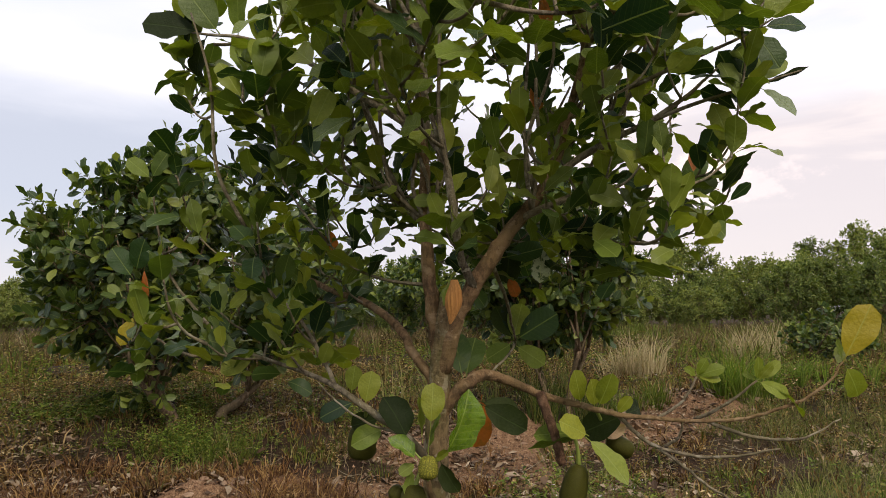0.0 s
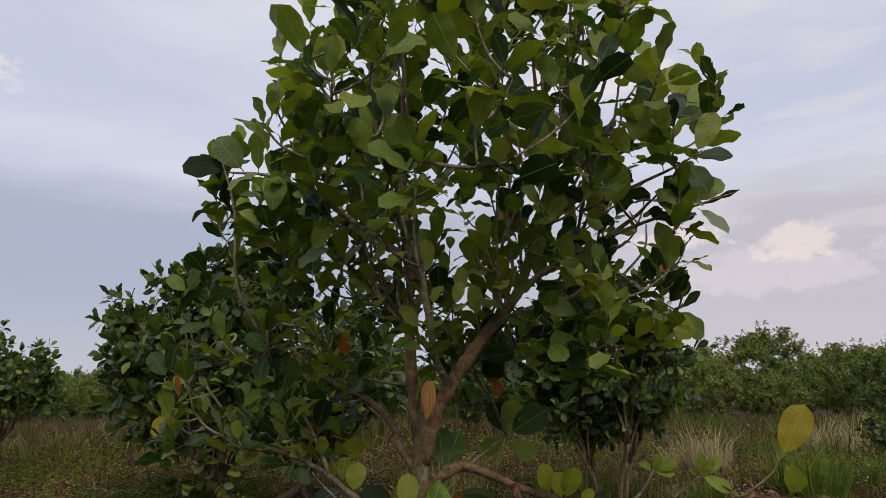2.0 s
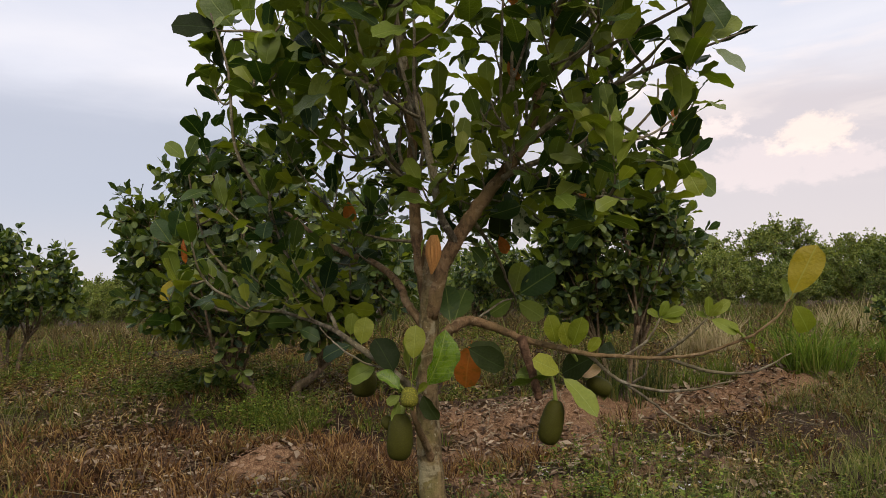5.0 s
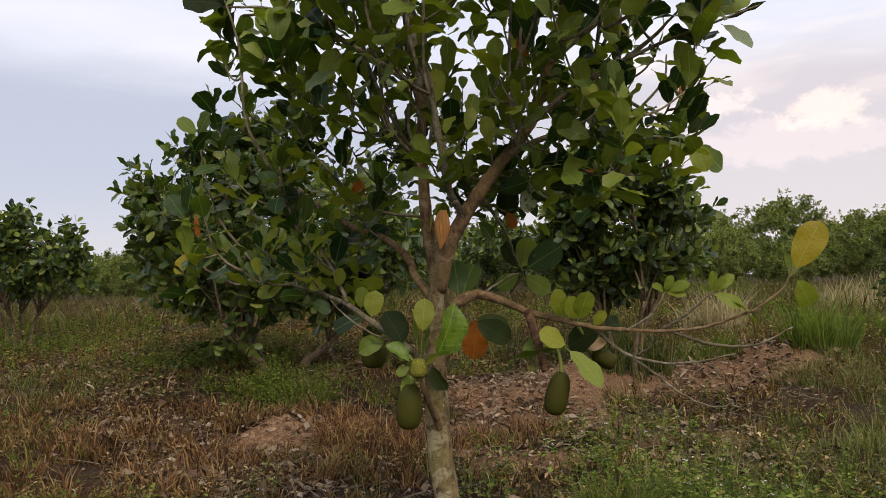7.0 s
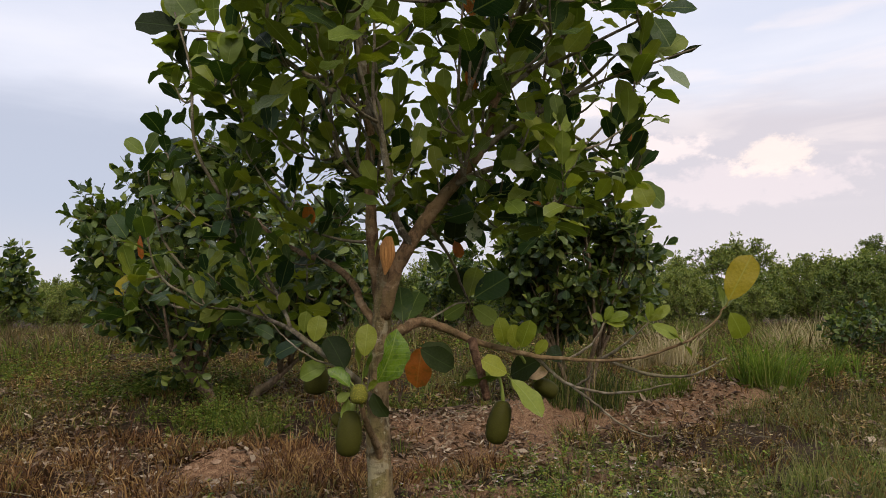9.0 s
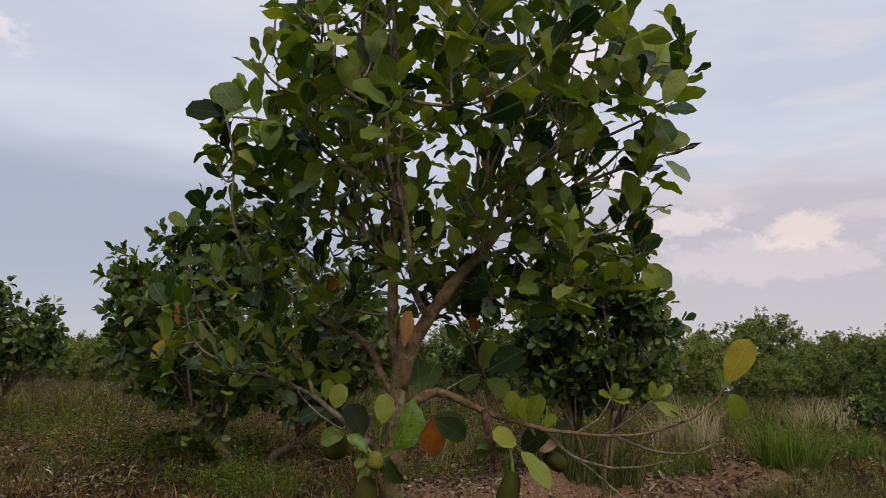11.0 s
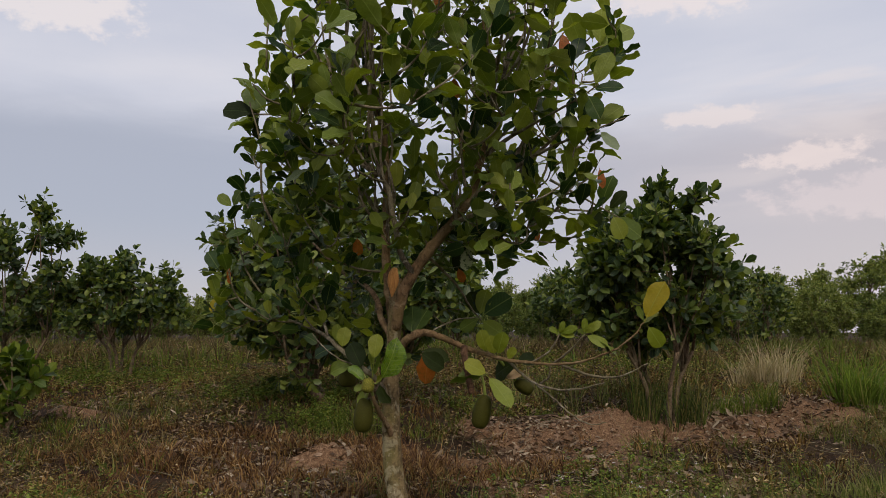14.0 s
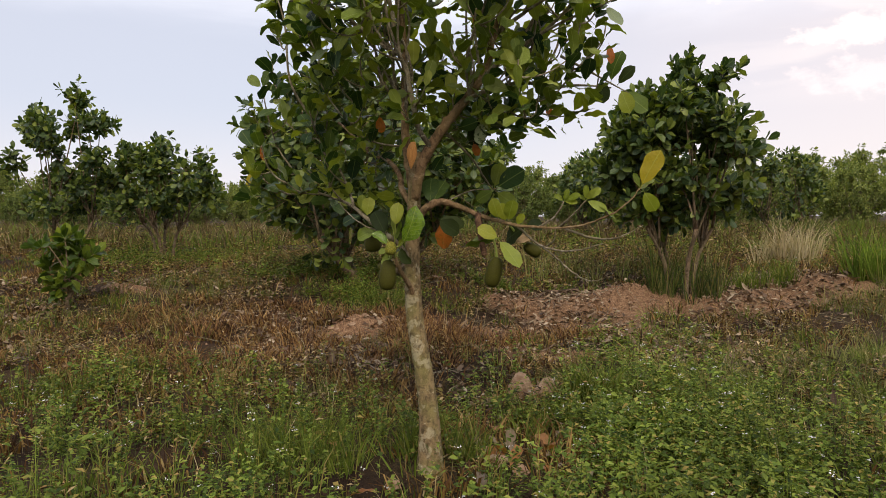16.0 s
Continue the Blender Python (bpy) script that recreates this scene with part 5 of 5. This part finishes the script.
stuff("green_grass", "patches of short green grass", "grass", *clumps(x[keep], y[keep], 20, 0.09, 0.06, 0.24, 0.009, 0.9, g), green_blades)
x, y = wedge(4200, 13, 46)
green = patchy(x, y, 12, 0.5) + g.normal(0, 0.35, len(x)) > 0.25
for name, m, label, mat in (("far_dry_grass", ~green, "dry grass further out in the field", dry_blades), ("far_green_grass", green, "green grass further out in the field", green_blades)):
    stuff(name, label, "grass", *clumps(x[m], y[m], 11, 0.5, 0.07, 0.26, 0.044, 1.3, g), mat)


def tuft_field(n, cx, cy, rx, ry):
    r, q = np.sqrt(g.uniform(0, 1, n)), g.uniform(0, 6.283, n)
    return cx + rx * r * np.cos(q), cy + ry * r * np.sin(q)


def tall_patch(name, label, mat, tufts, per, cx, cy, rx, ry, lo, hi, wide, bow, spread=0.1):
    x, y = tuft_field(tufts, cx, cy, rx, ry)
    stuff(name, label, "grass", *clumps(x, y, per, spread, lo, hi, wide, bow, g), mat)


tall_patch("tall_grass", "green reedy grass under the bushy tree", reed_blades, 24, 15, 1.25, 10.05, 0.55, 0.26, 0.3, 0.98, 0.011, 0.6)
tall_patch("tall_grass", "thin yellowish tall grass behind the clay heap", straw_green, 36, 14, 0.0, 11.5, 1.9, 1.1, 0.25, 0.65, 0.012, 0.6)
tall_patch("tall_grass", "green grass on the bank below the bushy tree", green_blades, 22, 22, 2.2, 10.7, 0.5, 0.25, 0.15, 0.42, 0.011, 0.8)
tall_patch("straw_grass", "pale straw-coloured tall dry grass", pale_blades, 20, 24, 2.75, 13.4, 0.5, 0.3, 0.35, 0.9, 0.013, 0.8)
tall_patch("straw_grass", "pale straw-coloured tall dry grass", pale_blades, 12, 24, 6.3, 17.0, 0.7, 0.5, 0.5, 1.2, 0.018, 0.6)
bright_blades = blade_material("bright_grass_blades", ((0.0, (0.07, 0.13, 0.02)), (0.5, (0.14, 0.22, 0.03)), (0.9, (0.21, 0.29, 0.045)), (1.0, (0.32, 0.29, 0.10))), through_light=0.4)
tall_patch("tall_grass", "bright green tall grass clump in the field", bright_blades, 20, 34, 3.75, 11.2, 0.36, 0.3, 0.25, 0.95, 0.014, 0.95)
tall_patch("tall_grass", "bright green tall grass clump in the field", bright_blades, 22, 26, 5.6, 12.4, 1.2, 0.6, 0.2, 0.55, 0.013, 0.8)
tall_patch("grass_tuft", "arching green grass tuft near the trunk", green_blades, 9, 55, 0.68, 5.25, 0.2, 0.12, 0.28, 0.5, 0.009, 1.0, 0.06)
tall_patch("grass_tuft", "arching green grass tuft near the trunk", green_blades, 8, 34, 0.1, 3.85, 0.22, 0.14, 0.14, 0.34, 0.008, 0.9, 0.06)
tall_patch("grass_tuft", "brown dead grass tuft on the clay", russet_blades, 22, 36, -1.2, 7.3, 0.55, 0.3, 0.1, 0.3, 0.011, 1.3)
tall_patch("grass_tuft", "brown dead grass tuft on the clay", russet_blades, 18, 34, -0.1, 7.6, 0.5, 0.3, 0.1, 0.28, 0.011, 1.3)
tall_patch("grass_tuft", "green grass tuft before the clay heap", green_blades, 16, 30, -2.6, 8.5, 0.55, 0.25, 0.1, 0.3, 0.009, 0.9)


def weeds(n_plants, xs, ys, lo, hi, leaf, per, slim=0.3):
    """Leafy stems: verts, triangles, and the stem tops."""
    tall = g.uniform(lo, hi, n_plants) * (0.5 + 0.65 * np.clip(patchy(xs, ys, 71, 6.0) + 0.5, 0, 1.3))
    foot = np.stack([xs, ys, height(xs, ys)], 1)
    way = g.normal(0, 0.3, (n_plants, 2))
    tops = foot + np.stack([way[:, 0] * tall, way[:, 1] * tall, tall], 1)
    who = np.repeat(np.arange(n_plants), per)
    m = len(who)
    s = g.uniform(0.15, 1.0, m)
    at = foot[who] * (1 - s)[:, None] + tops[who] * s[:, None]
    q = g.uniform(0, 6.283, m)
    rise = g.uniform(-0.35, 0.6, m)
    d = np.stack([np.cos(q), np.sin(q), rise], 1)
    side = np.stack([-np.sin(q), np.cos(q), g.normal(0, 0.3, m)], 1)
    size = (g.uniform(0.45, 1.25, m) * (0.7 + 0.6 * g.uniform(0, 1, n_plants)[who]))[:, None] * leaf
    fold = np.array((0, 0, 0.12)) * size
    v = np.stack([at, at + 0.5 * d * size + slim * side * size + fold, at + d * size - 0.1 * fold, at + 0.5 * d * size - slim * side * size + fold], 1).reshape(-1, 3)
    k = np.arange(m)[:, None, None] * 4
    f = (np.array(((0, 1, 2), (0, 2, 3)))[None] + k).reshape(-1, 3)
    sv, sf = blades(xs, ys, tall * 1.02, np.full(n_plants, 0.004), np.full(n_plants, 0.1), g)
    v, f = joined([(v, f), (sv, sf)])
    return v, f, tops


def weed_patch(label, x, y, lo, hi, leaf, per, bloom):
    v, f, tops = weeds(len(x), x, y, lo, hi, leaf, per)
    stuff("weeds", label, "weeds", v, f, weed_leaves)
    if bloom:
        tops = tops[g.uniform(0, 1, len(tops)) < bloom * (1 + 1.6 * patchy(tops[:, 0], tops[:, 1], 61, 2.4))]
        c = np.repeat(tops, 5, 0) + g.normal(0, 0.010, (len(tops) * 5, 3)) * (1, 1, 0.35) + (0, 0, 0.012)
        r = g.uniform(0.002, 0.0055, len(c))
        octa = np.array(((1, 0, 0), (-1, 0, 0), (0, 1, 0), (0, -1, 0), (0, 0, 0.8), (0, 0, -0.6)))
        tri = np.array(((0, 2, 4), (2, 1, 4), (1, 3, 4), (3, 0, 4), (2, 0, 5), (1, 2, 5), (3, 1, 5), (0, 3, 5)))
        v = (c[:, None] + octa[None] * r[:, None, None]).reshape(-1, 3)
        f = (tri[None] + np.arange(len(c))[:, None, None] * 6).reshape(-1, 3)
        stuff("weed_flowers", "tiny white flower heads on the weeds", "flowers", v, f, white_petals)


def open_ground(x, y):
    """False in the dark hollows by the trunk, before the pale stones and where the grass tuft stands."""
    hollow = np.hypot((x - 0.42) / 0.6, (y - 4.25) / 0.36) < g.uniform(0.45, 1.1, len(x))
    hollow |= np.hypot((x - 1.0) / 0.42, (y - 5.0) / 0.2) < g.uniform(0.5, 1.15, len(x))
    return ~hollow & (np.hypot((x - 0.25) / 0.3, (y - 5.25) / 0.32) > 1) & (np.hypot((x - 0.68) / 0.26, (y - 5.2) / 0.2) > 1)


x, y = field(17000, -5.2, 6.0, 0.6, 7.2)
edge = 5.1 + 0.2 * np.sin(1.7 * x) - 0.12 * np.maximum(0, -x) + 0.75 * np.clip(x - 0.1, 0, 1) + 0.15 * np.maximum(0, x - 1.2)
foot = (np.hypot((x - 0.15) / 0.9, y - 3.4) > 0.2) & (np.hypot((x - 0.45) / 1.2, y - 3.78) > 0.36)
inside = (y + g.normal(0, 0.45, len(x)) < edge) & foot & (x + g.normal(0, 0.5, len(x)) < 2.3) & (y > 0.6 + np.abs(g.normal(0, 0.8, len(x))) + 0.3 * np.sin(2.1 * x)) & (np.abs(x) + g.normal(0, 0.6, len(x)) < 4.4) & open_ground(x, y)
thick = 0.5 * patchy(x, y, 21, 2.2) + 0.8 * patchy(x, y, 22, 6.5) + 0.5 * patchy(x, y, 26, 13.0)
keep = inside & (thick + g.normal(0, 0.25, len(x)) > 0.18 - 0.25 * np.clip(0.6 * x + 0.3, -0.2, 1))
weed_patch("ankle-high leafy green weeds round the trunk", x[keep], y[keep], 0.07, 0.38, 0.029, 24, 0.12)
coarse = inside & (0.6 * patchy(x, y, 23, 3.0) + 0.6 * patchy(x, y, 24, 8.0) + g.normal(0, 0.2, len(x)) > 0.8)
weed_patch("broad-leaved green weeds standing above the low ones", x[coarse], y[coarse], 0.14, 0.42, 0.04, 16, 0)
low = inside & (patchy(x, y, 25, 3.4) + g.normal(0, 0.3, len(x)) > 0.75)
stuff("weed_grass", "thin green grass growing through the weeds", "grass", *clumps(x[low], y[low], 9, 0.07, 0.12, 0.36, 0.006, 0.8, g), green_blades)


def strewn(n, cx, cy, sx, sy):
    return g.normal(cx, sx, n), g.normal(cy, sy, n)


x, y = field(1700, 0.9, 7.0, 4.8, 11.0)
keep = (bareness(x, y) < 0.6) & (patchy(x, y, 63, 1.6) + g.normal(0, 0.4, len(x)) > -0.2)
stuff("olive_grass", "thin olive grass beside the clay heap", "grass", *clumps(x[keep], y[keep], 22, 0.14, 0.08, 0.3, 0.006, 0.9, g), straw_green)
x, y = field(260, -6, 0.2, 4.6, 9.4)
keep = (bareness(x, y) < 0.4) & (patchy(x, y, 64, 1.6) + g.normal(0, 0.4, len(x)) > 0.1)
stuff("olive_grass", "thin olive grass in the dead weeds", "grass", *clumps(x[keep], y[keep], 22, 0.12, 0.1, 0.3, 0.006, 0.8, g), straw_green)
x, y = strewn(420, -4.0, 10.1, 0.7, 0.3)
weed_patch("bright green creeping weeds under the spreading tree", x, y, 0.08, 0.36, 0.045, 26, 0)
x, y = strewn(1100, 1.2, 4.5, 0.5, 0.5)
keep = (np.hypot((x - 0.45) / 1.2, y - 3.78) > 0.38) & open_ground(x, y)
weed_patch("lush bright green weeds beside the trunk", x[keep], y[keep], 0.14, 0.44, 0.031, 28, 0.06)
x, y = strewn(300, -2.7, 8.7, 0.42, 0.26)
weed_patch("green weeds beside the small clay heap", x, y, 0.06, 0.34, 0.03, 30, 0)
x, y = strewn(180, -1.2, 9.9, 0.4, 0.2)
weed_patch("green weeds beside the clay heap", x, y, 0.06, 0.28, 0.03, 28, 0)
x, y = field(4600, -9, 8, 4.5, 13)
keep = (patchy(x, y, 33, 1.3) + g.normal(0, 0.35, len(x)) > 0.4) & (bareness(x, y) < 0.35)
weed_patch("scattered small weeds in the dry grass", x[keep], y[keep], 0.05, 0.18, 0.045, 12, 0.1)

x, y = field(620, -0.3, 2.6, 5.4, 8.0)
keep = (0.6 * patchy(x, y, 81, 1.6) + 0.8 * patchy(x, y, 82, 5.0) + g.normal(0, 0.2, len(x)) > 0.1) & (clean(x, y) > 1)
weed_patch("thin olive-green weeds before the clay heap", x[keep], y[keep], 0.06, 0.3, 0.03, 24, 0.05)
# dead weeds
dead_leaves = blade_material("dead_weed_leaves", ((0.0, (0.02, 0.013, 0.006)), (0.35, (0.1, 0.054, 0.02)), (0.6, (0.175, 0.145, 0.036)), (0.85, (0.34, 0.22, 0.085)), (1.0, (0.58, 0.46, 0.26))), through_light=0.15)
x, y = field(9000, -9, 8, 4.6, 12.5)
keep = (0.6 * patchy(x, y, 35, 1.5) + 0.9 * patchy(x, y, 38, 5.5) + g.normal(0, 0.2, len(x)) > 0.12) & (bareness(x, y) < 0.5)
v, f, tops = weeds(int(keep.sum()), x[keep], y[keep], 0.05, 0.24, 0.04, 15, 0.24)
stuff("dead_weeds", "brown dead weeds standing in the dry grass", "weeds", v, f, dead_leaves)
x, y = field(1500, -4.5, 5.5, 1.5, 5.4)
keep = (np.abs(x - 0.5) + g.normal(0, 0.8, len(x)) > 1.3) & (patchy(x, y, 36, 1.9) + g.normal(0, 0.4, len(x)) > -0.2)
v, f, tops = weeds(int(keep.sum()), x[keep], y[keep], 0.06, 0.3, 0.04, 22, 0.16)
stuff("dead_weeds", "brown dead weeds at the edge of the green weeds", "weeds", v, f, dead_leaves)
x, y = field(2300, -5.5, -0.4, 4.7, 8.2)
keep = (clean(x, y) > 1.1) & (0.6 * patchy(x, y, 37, 1.8) + 0.9 * patchy(x, y, 39, 6.0) + g.normal(0, 0.2, len(x)) > 0.15)
stuff("russet_grass", "russet dead grass and weeds in front of the clay", "grass", *clumps(x[keep], y[keep], 16, 0.12, 0.06, 0.24, 0.012, 1.15, g), russet_blades)
# rank growth further out, taller and browner towards the wood
for near, far, n, lo, hi, leaf in ((9.5, 20, 6600, 0.1, 0.5, 0.05), (17, 30, 5000, 0.15, 0.55, 0.075)):
    x, y = wedge(n, near, far)
    lush = patchy(x, y, 51, 0.55) + g.normal(0, 0.35, n)
    clear = (bareness(x, y) < 0.4) & (patchy(x, y, 52, 0.9) + g.normal(0, 0.4, n) > -0.5)
    for m, name, label, mat in ((clear & (lush > 0.35), "rank_weeds", "rank green weeds out in the field", weed_leaves), (clear & (lush <= 0.35), "dead_weeds", "tall brown dead weeds out in the field", dead_leaves)):
        v, f, tops = weeds(int(m.sum()), x[m], y[m], lo, hi, leaf * 1.4, 12, 0.14)
        stuff(name, label, "weeds", v, f, mat)
x, y = wedge(5200, 16, 45)
for m, name, label, mat in ((patchy(x, y, 53, 0.4) + g.normal(0, 0.3, len(x)) > 0.2, "far_green_grass", "tall green grass before the wood", green_blades), (patchy(x, y, 54, 0.4) + g.normal(0, 0.3, len(x)) > -0.1, "far_dry_grass", "tall brown grass before the wood", brown_tall)):
    stuff(name, label, "grass", *clumps(x[m], y[m], 14, 0.35, 0.25, 0.75, 0.03, 0.7, g), mat)
# dry sticks lying about
sticks = []
x, y = field(420, -7, 5, 4.4, 10.0)
for px, py in zip(x, y):
    q, r, long = g.uniform(0, 6.283), g.uniform(0.002, 0.0055), g.uniform(0.1, 0.45)
    a, b = np.array((px, py)), np.array((px + long * math.cos(q), py + long * math.sin(q)))
    rise = g.uniform(0.02, 0.05), g.uniform(0.02, 0.14)
    pts = [np.array((*(a + (b - a) * t + g.normal(0, 0.015, 2)), 0.0)) for t in (0, 0.5, 1)]
    for k, p in enumerate(pts):
        p[2] = float(height(p[0], p[1])) + rise[0] + (rise[1] - rise[0]) * k / 2
    sticks.append(tube(*smooth_line(pts, (r, 0.5 * r), 2), 4))
v, f = joined(sticks)
stuff("dry_sticks", "thin dry sticks fallen on the ground", "sticks", v, f, bark_twig)

# dry stalks, leaf litter and stones
x, y = field(700, -6, 6, 3, 13)
stuff("dry_stalks", "bare pale dry weed stalks", "stalks", *blades(x, y, g.uniform(0.12, 0.42, len(x)), np.full(len(x), 0.004), g.uniform(0.1, 1.1, len(x)), g), pale_blades)
x, y = field(52000, -9, 6, 4.6, 11.6)
keep = (0.8 * patchy(x, y, 44, 1.7) + 0.5 * patchy(x, y, 45, 6.0) + 0.8 * bareness(x, y) + g.normal(0, 0.3, len(x)) > 0.3) & (clean(x, y) > g.uniform(0.2, 1.2, len(x)))
x, y = x[keep], y[keep]
n = len(x)
c = np.stack([x, y, height(x, y) + 0.006 + 0.07 * g.uniform(0, 1, n) ** 2], 1)
q, tip = g.uniform(0, 6.283, n), g.normal(0, 0.35, (n, 2))
d = np.stack([np.cos(q), np.sin(q), tip[:, 0]], 1)
s = np.stack([-np.sin(q), np.cos(q), tip[:, 1]], 1)
size = (g.uniform(0.018, 0.055, n) * np.where(g.uniform(0, 1, n) < 0.1, 1.6, 0.9))[:, None]
lift = size * g.uniform(0.0, 0.5, (n, 1)) * np.array((0, 0, 1.0))
v = np.stack([c - d * size, c + 0.42 * s * size + lift, c + d * size + 0.6 * lift, c - 0.42 * s * size + 0.5 * lift], 1).reshape(-1, 3)
f = (np.array(((0, 1, 2), (0, 2, 3)))[None] + np.arange(n)[:, None, None] * 4).reshape(-1, 3)
stuff("leaf_litter", "grey and brown fallen dry leaves", "leaf litter", v, f, litter_mat)


# crumbs of broken clay
x, y = field(20000, -4, 4, 6.2, 10.6)
keep = bareness(x, y) + g.normal(0, 0.12, len(x)) > 0.34
x, y = x[keep], y[keep]
n = len(x)
octa = np.array(((1, 0, 0), (-1, 0, 0), (0, 1, 0), (0, -1, 0), (0, 0, 0.8), (0, 0, -0.6)))
tri = np.array(((0, 2, 4), (2, 1, 4), (1, 3, 4), (3, 0, 4), (2, 0, 5), (1, 2, 5), (3, 1, 5), (0, 3, 5)))
r = 0.003 + 0.017 * g.uniform(0, 1, n) ** 3
v = octa[None] * g.uniform(0.6, 1.4, (n, 6, 3)) * r[:, None, None]
q = g.uniform(0, 6.283, n)[:, None]
v = np.stack([v[..., 0] * np.cos(q) - v[..., 1] * np.sin(q), v[..., 0] * np.sin(q) + v[..., 1] * np.cos(q), v[..., 2]], 2)
v = (v + np.stack([x, y, height(x, y) + bareness(x, y) * clods(x, y) + 0.3 * r], 1)[:, None]).reshape(-1, 3)
f = (tri[None] + np.arange(n)[:, None, None] * 6).reshape(-1, 3)
clay_crumb = material("clay_crumbs", lambda n: surface(n, n.mix(chance(n, True), (0.11, 0.06, 0.035), (0.34, 0.215, 0.135)), 0.95, None, 0.1))
stuff("clay_crumbs", "crumbled reddish clay on the bare heaps", "clay", v, f, clay_crumb)


def stone(x, y, sx, sy, sz, seed, label, turn=0.0):
    bm = bmesh.new()
    bmesh.ops.create_icosphere(bm, subdivisions=3, radius=1)
    for w in bm.verts:
        k = 1 + 0.35 * noise.noise(w.co * 1.3 + Vector((seed * 3.7, 0, 0))) + 0.15 * noise.noise(w.co * 4.0 + Vector((0, seed * 1.3, 0)))
        w.co = Vector((w.co.x * sx, w.co.y * sy, max(-0.4, w.co.z) * sz)) * k
    me = bpy.data.meshes.new("stone")
    bm.to_mesh(me)
    bm.free()
    me.materials.append(stone_mat)
    ob = tagged(new("stone", me), label, "stone", "stones on the ground")
    ob.matrix_world = Matrix.Translation((x, y, float(height(x, y)) + 0.25 * sz)) @ Matrix.Rotation(turn, 4, "Z")


stone(0.14, 5.5, 0.09, 0.08, 0.13, 1, "pale clay stone among green weeds")
stone(0.38, 5.35, 0.13, 0.09, 0.13, 2, "pale clay stone among green weeds", 0.6)
stone(-1.92, 7.72, 0.12, 0.08, 0.05, 3, "flat brown stone on the small clay heap", 0.3)
for x, y, s, t in ((0.4, 3.85, 0.07, 1.0), (0.55, 3.75, 0.06, 2.0), (0.3, 4.0, 0.06, 0.4), (0.62, 3.9, 0.05, 1.4), (0.02, 3.36, 0.05, 2.2)):
    stone(x, y, s, 0.8 * s, 0.5 * s, 4 + int(100 * s) + int(t * 10), "grey-brown clay clod beside the trunk", t)
for i in range(64):
    x, y = float(g.normal(0.2, 0.6)), float(g.normal(9.1, 0.45))
    s = float(g.uniform(0.012, 0.035) * (1.7 if i % 7 == 0 else 1.0))
    stone(x, y, s * 1.3, s, s * 0.7, 30 + i, "small clay lump on the bare heap", float(g.uniform(0, 6)))
for i in range(14):
    x, y = float(g.normal(-2.1, 0.35)), float(g.normal(7.5, 0.25))
    s = float(g.uniform(0.015, 0.04))
    stone(x, y, s * 1.3, s, s * 0.7, 70 + i, "small clay lump on the bare heap", float(g.uniform(0, 6)))

BRANCH = [(x, y, float(height(x, y)) + z) for x, y, z in ((-1.1, 9.55, 0.03), (-0.75, 9.62, 0.06), (-0.4, 9.72, 0.08), (0.0, 9.85, 0.1))]
v, f = tube(*smooth_line(BRANCH, (0.036, 0.035, 0.03, 0.016), 5), 9, 0.1)
tagged(new("fallen_branch", raw_mesh("fallen_branch", v, f, bark_rotten)), "dark fallen branch lying behind the clay heap", "branch")
v, f, uv = SHAPES[4]
leaf_tan = leaf_material("fallen_tan_leaf", ((0.0, (0.17, 0.12, 0.09)), (1.0, (0.33, 0.25, 0.18))), joined=False, vein=(0.3, 0.25, 0.2), blotch=0.2)
curls = [leaf_shape(6, fd, bd, 0.5, tw) for fd, bd, tw in ((0.6, 0.5, 0.5), (0.9, -0.4, -0.4), (0.5, 0.7, -0.8))]
for i in range(30):
    x, y, k = float(g.normal(0.47, 0.2)), float(g.normal(3.88, 0.15)), float(g.uniform(0.07, 0.13))
    cv, cf, cu = curls[i % 3]
    ob = tagged(new("fallen_leaf", raw_mesh("fallen_leaf", cv, cf, leaf_tan if i % 4 else leaf_brown, cu)), "curled dry leaf heaped beside the trunk foot", "leaf", "fallen leaves")
    ob.matrix_world = Matrix.Translation((x, y, float(height(x, y)) + float(g.uniform(0.02, 0.07)))) @ Matrix.Rotation(float(g.uniform(0, 6.28)), 4, "Z") @ Matrix.Rotation(float(g.normal(0, 0.35)), 4, "X") @ Matrix.Diagonal((k, k, k, 1))
for x, y, t, k in ((0.3, 4.25, 0.5, 0.16), (0.05, 3.15, 2.0, 0.13), (-0.45, 3.7, 1.2, 0.12), (1.0, 4.2, 3.0, 0.12), (0.5, 4.3, 4.0, 0.13)):
    ob = tagged(new("fallen_leaf", raw_mesh("fallen_leaf", v, f, leaf_brown, uv)), "withered orange-brown leaf lying on the weeds", "leaf", "fallen leaves")
    ob.matrix_world = Matrix.Translation((x, y, float(height(x, y)) + 0.06)) @ Matrix.Rotation(t, 4, "Z") @ Matrix.Rotation(0.25, 4, "X") @ Matrix.Diagonal((k, k, k, 1))
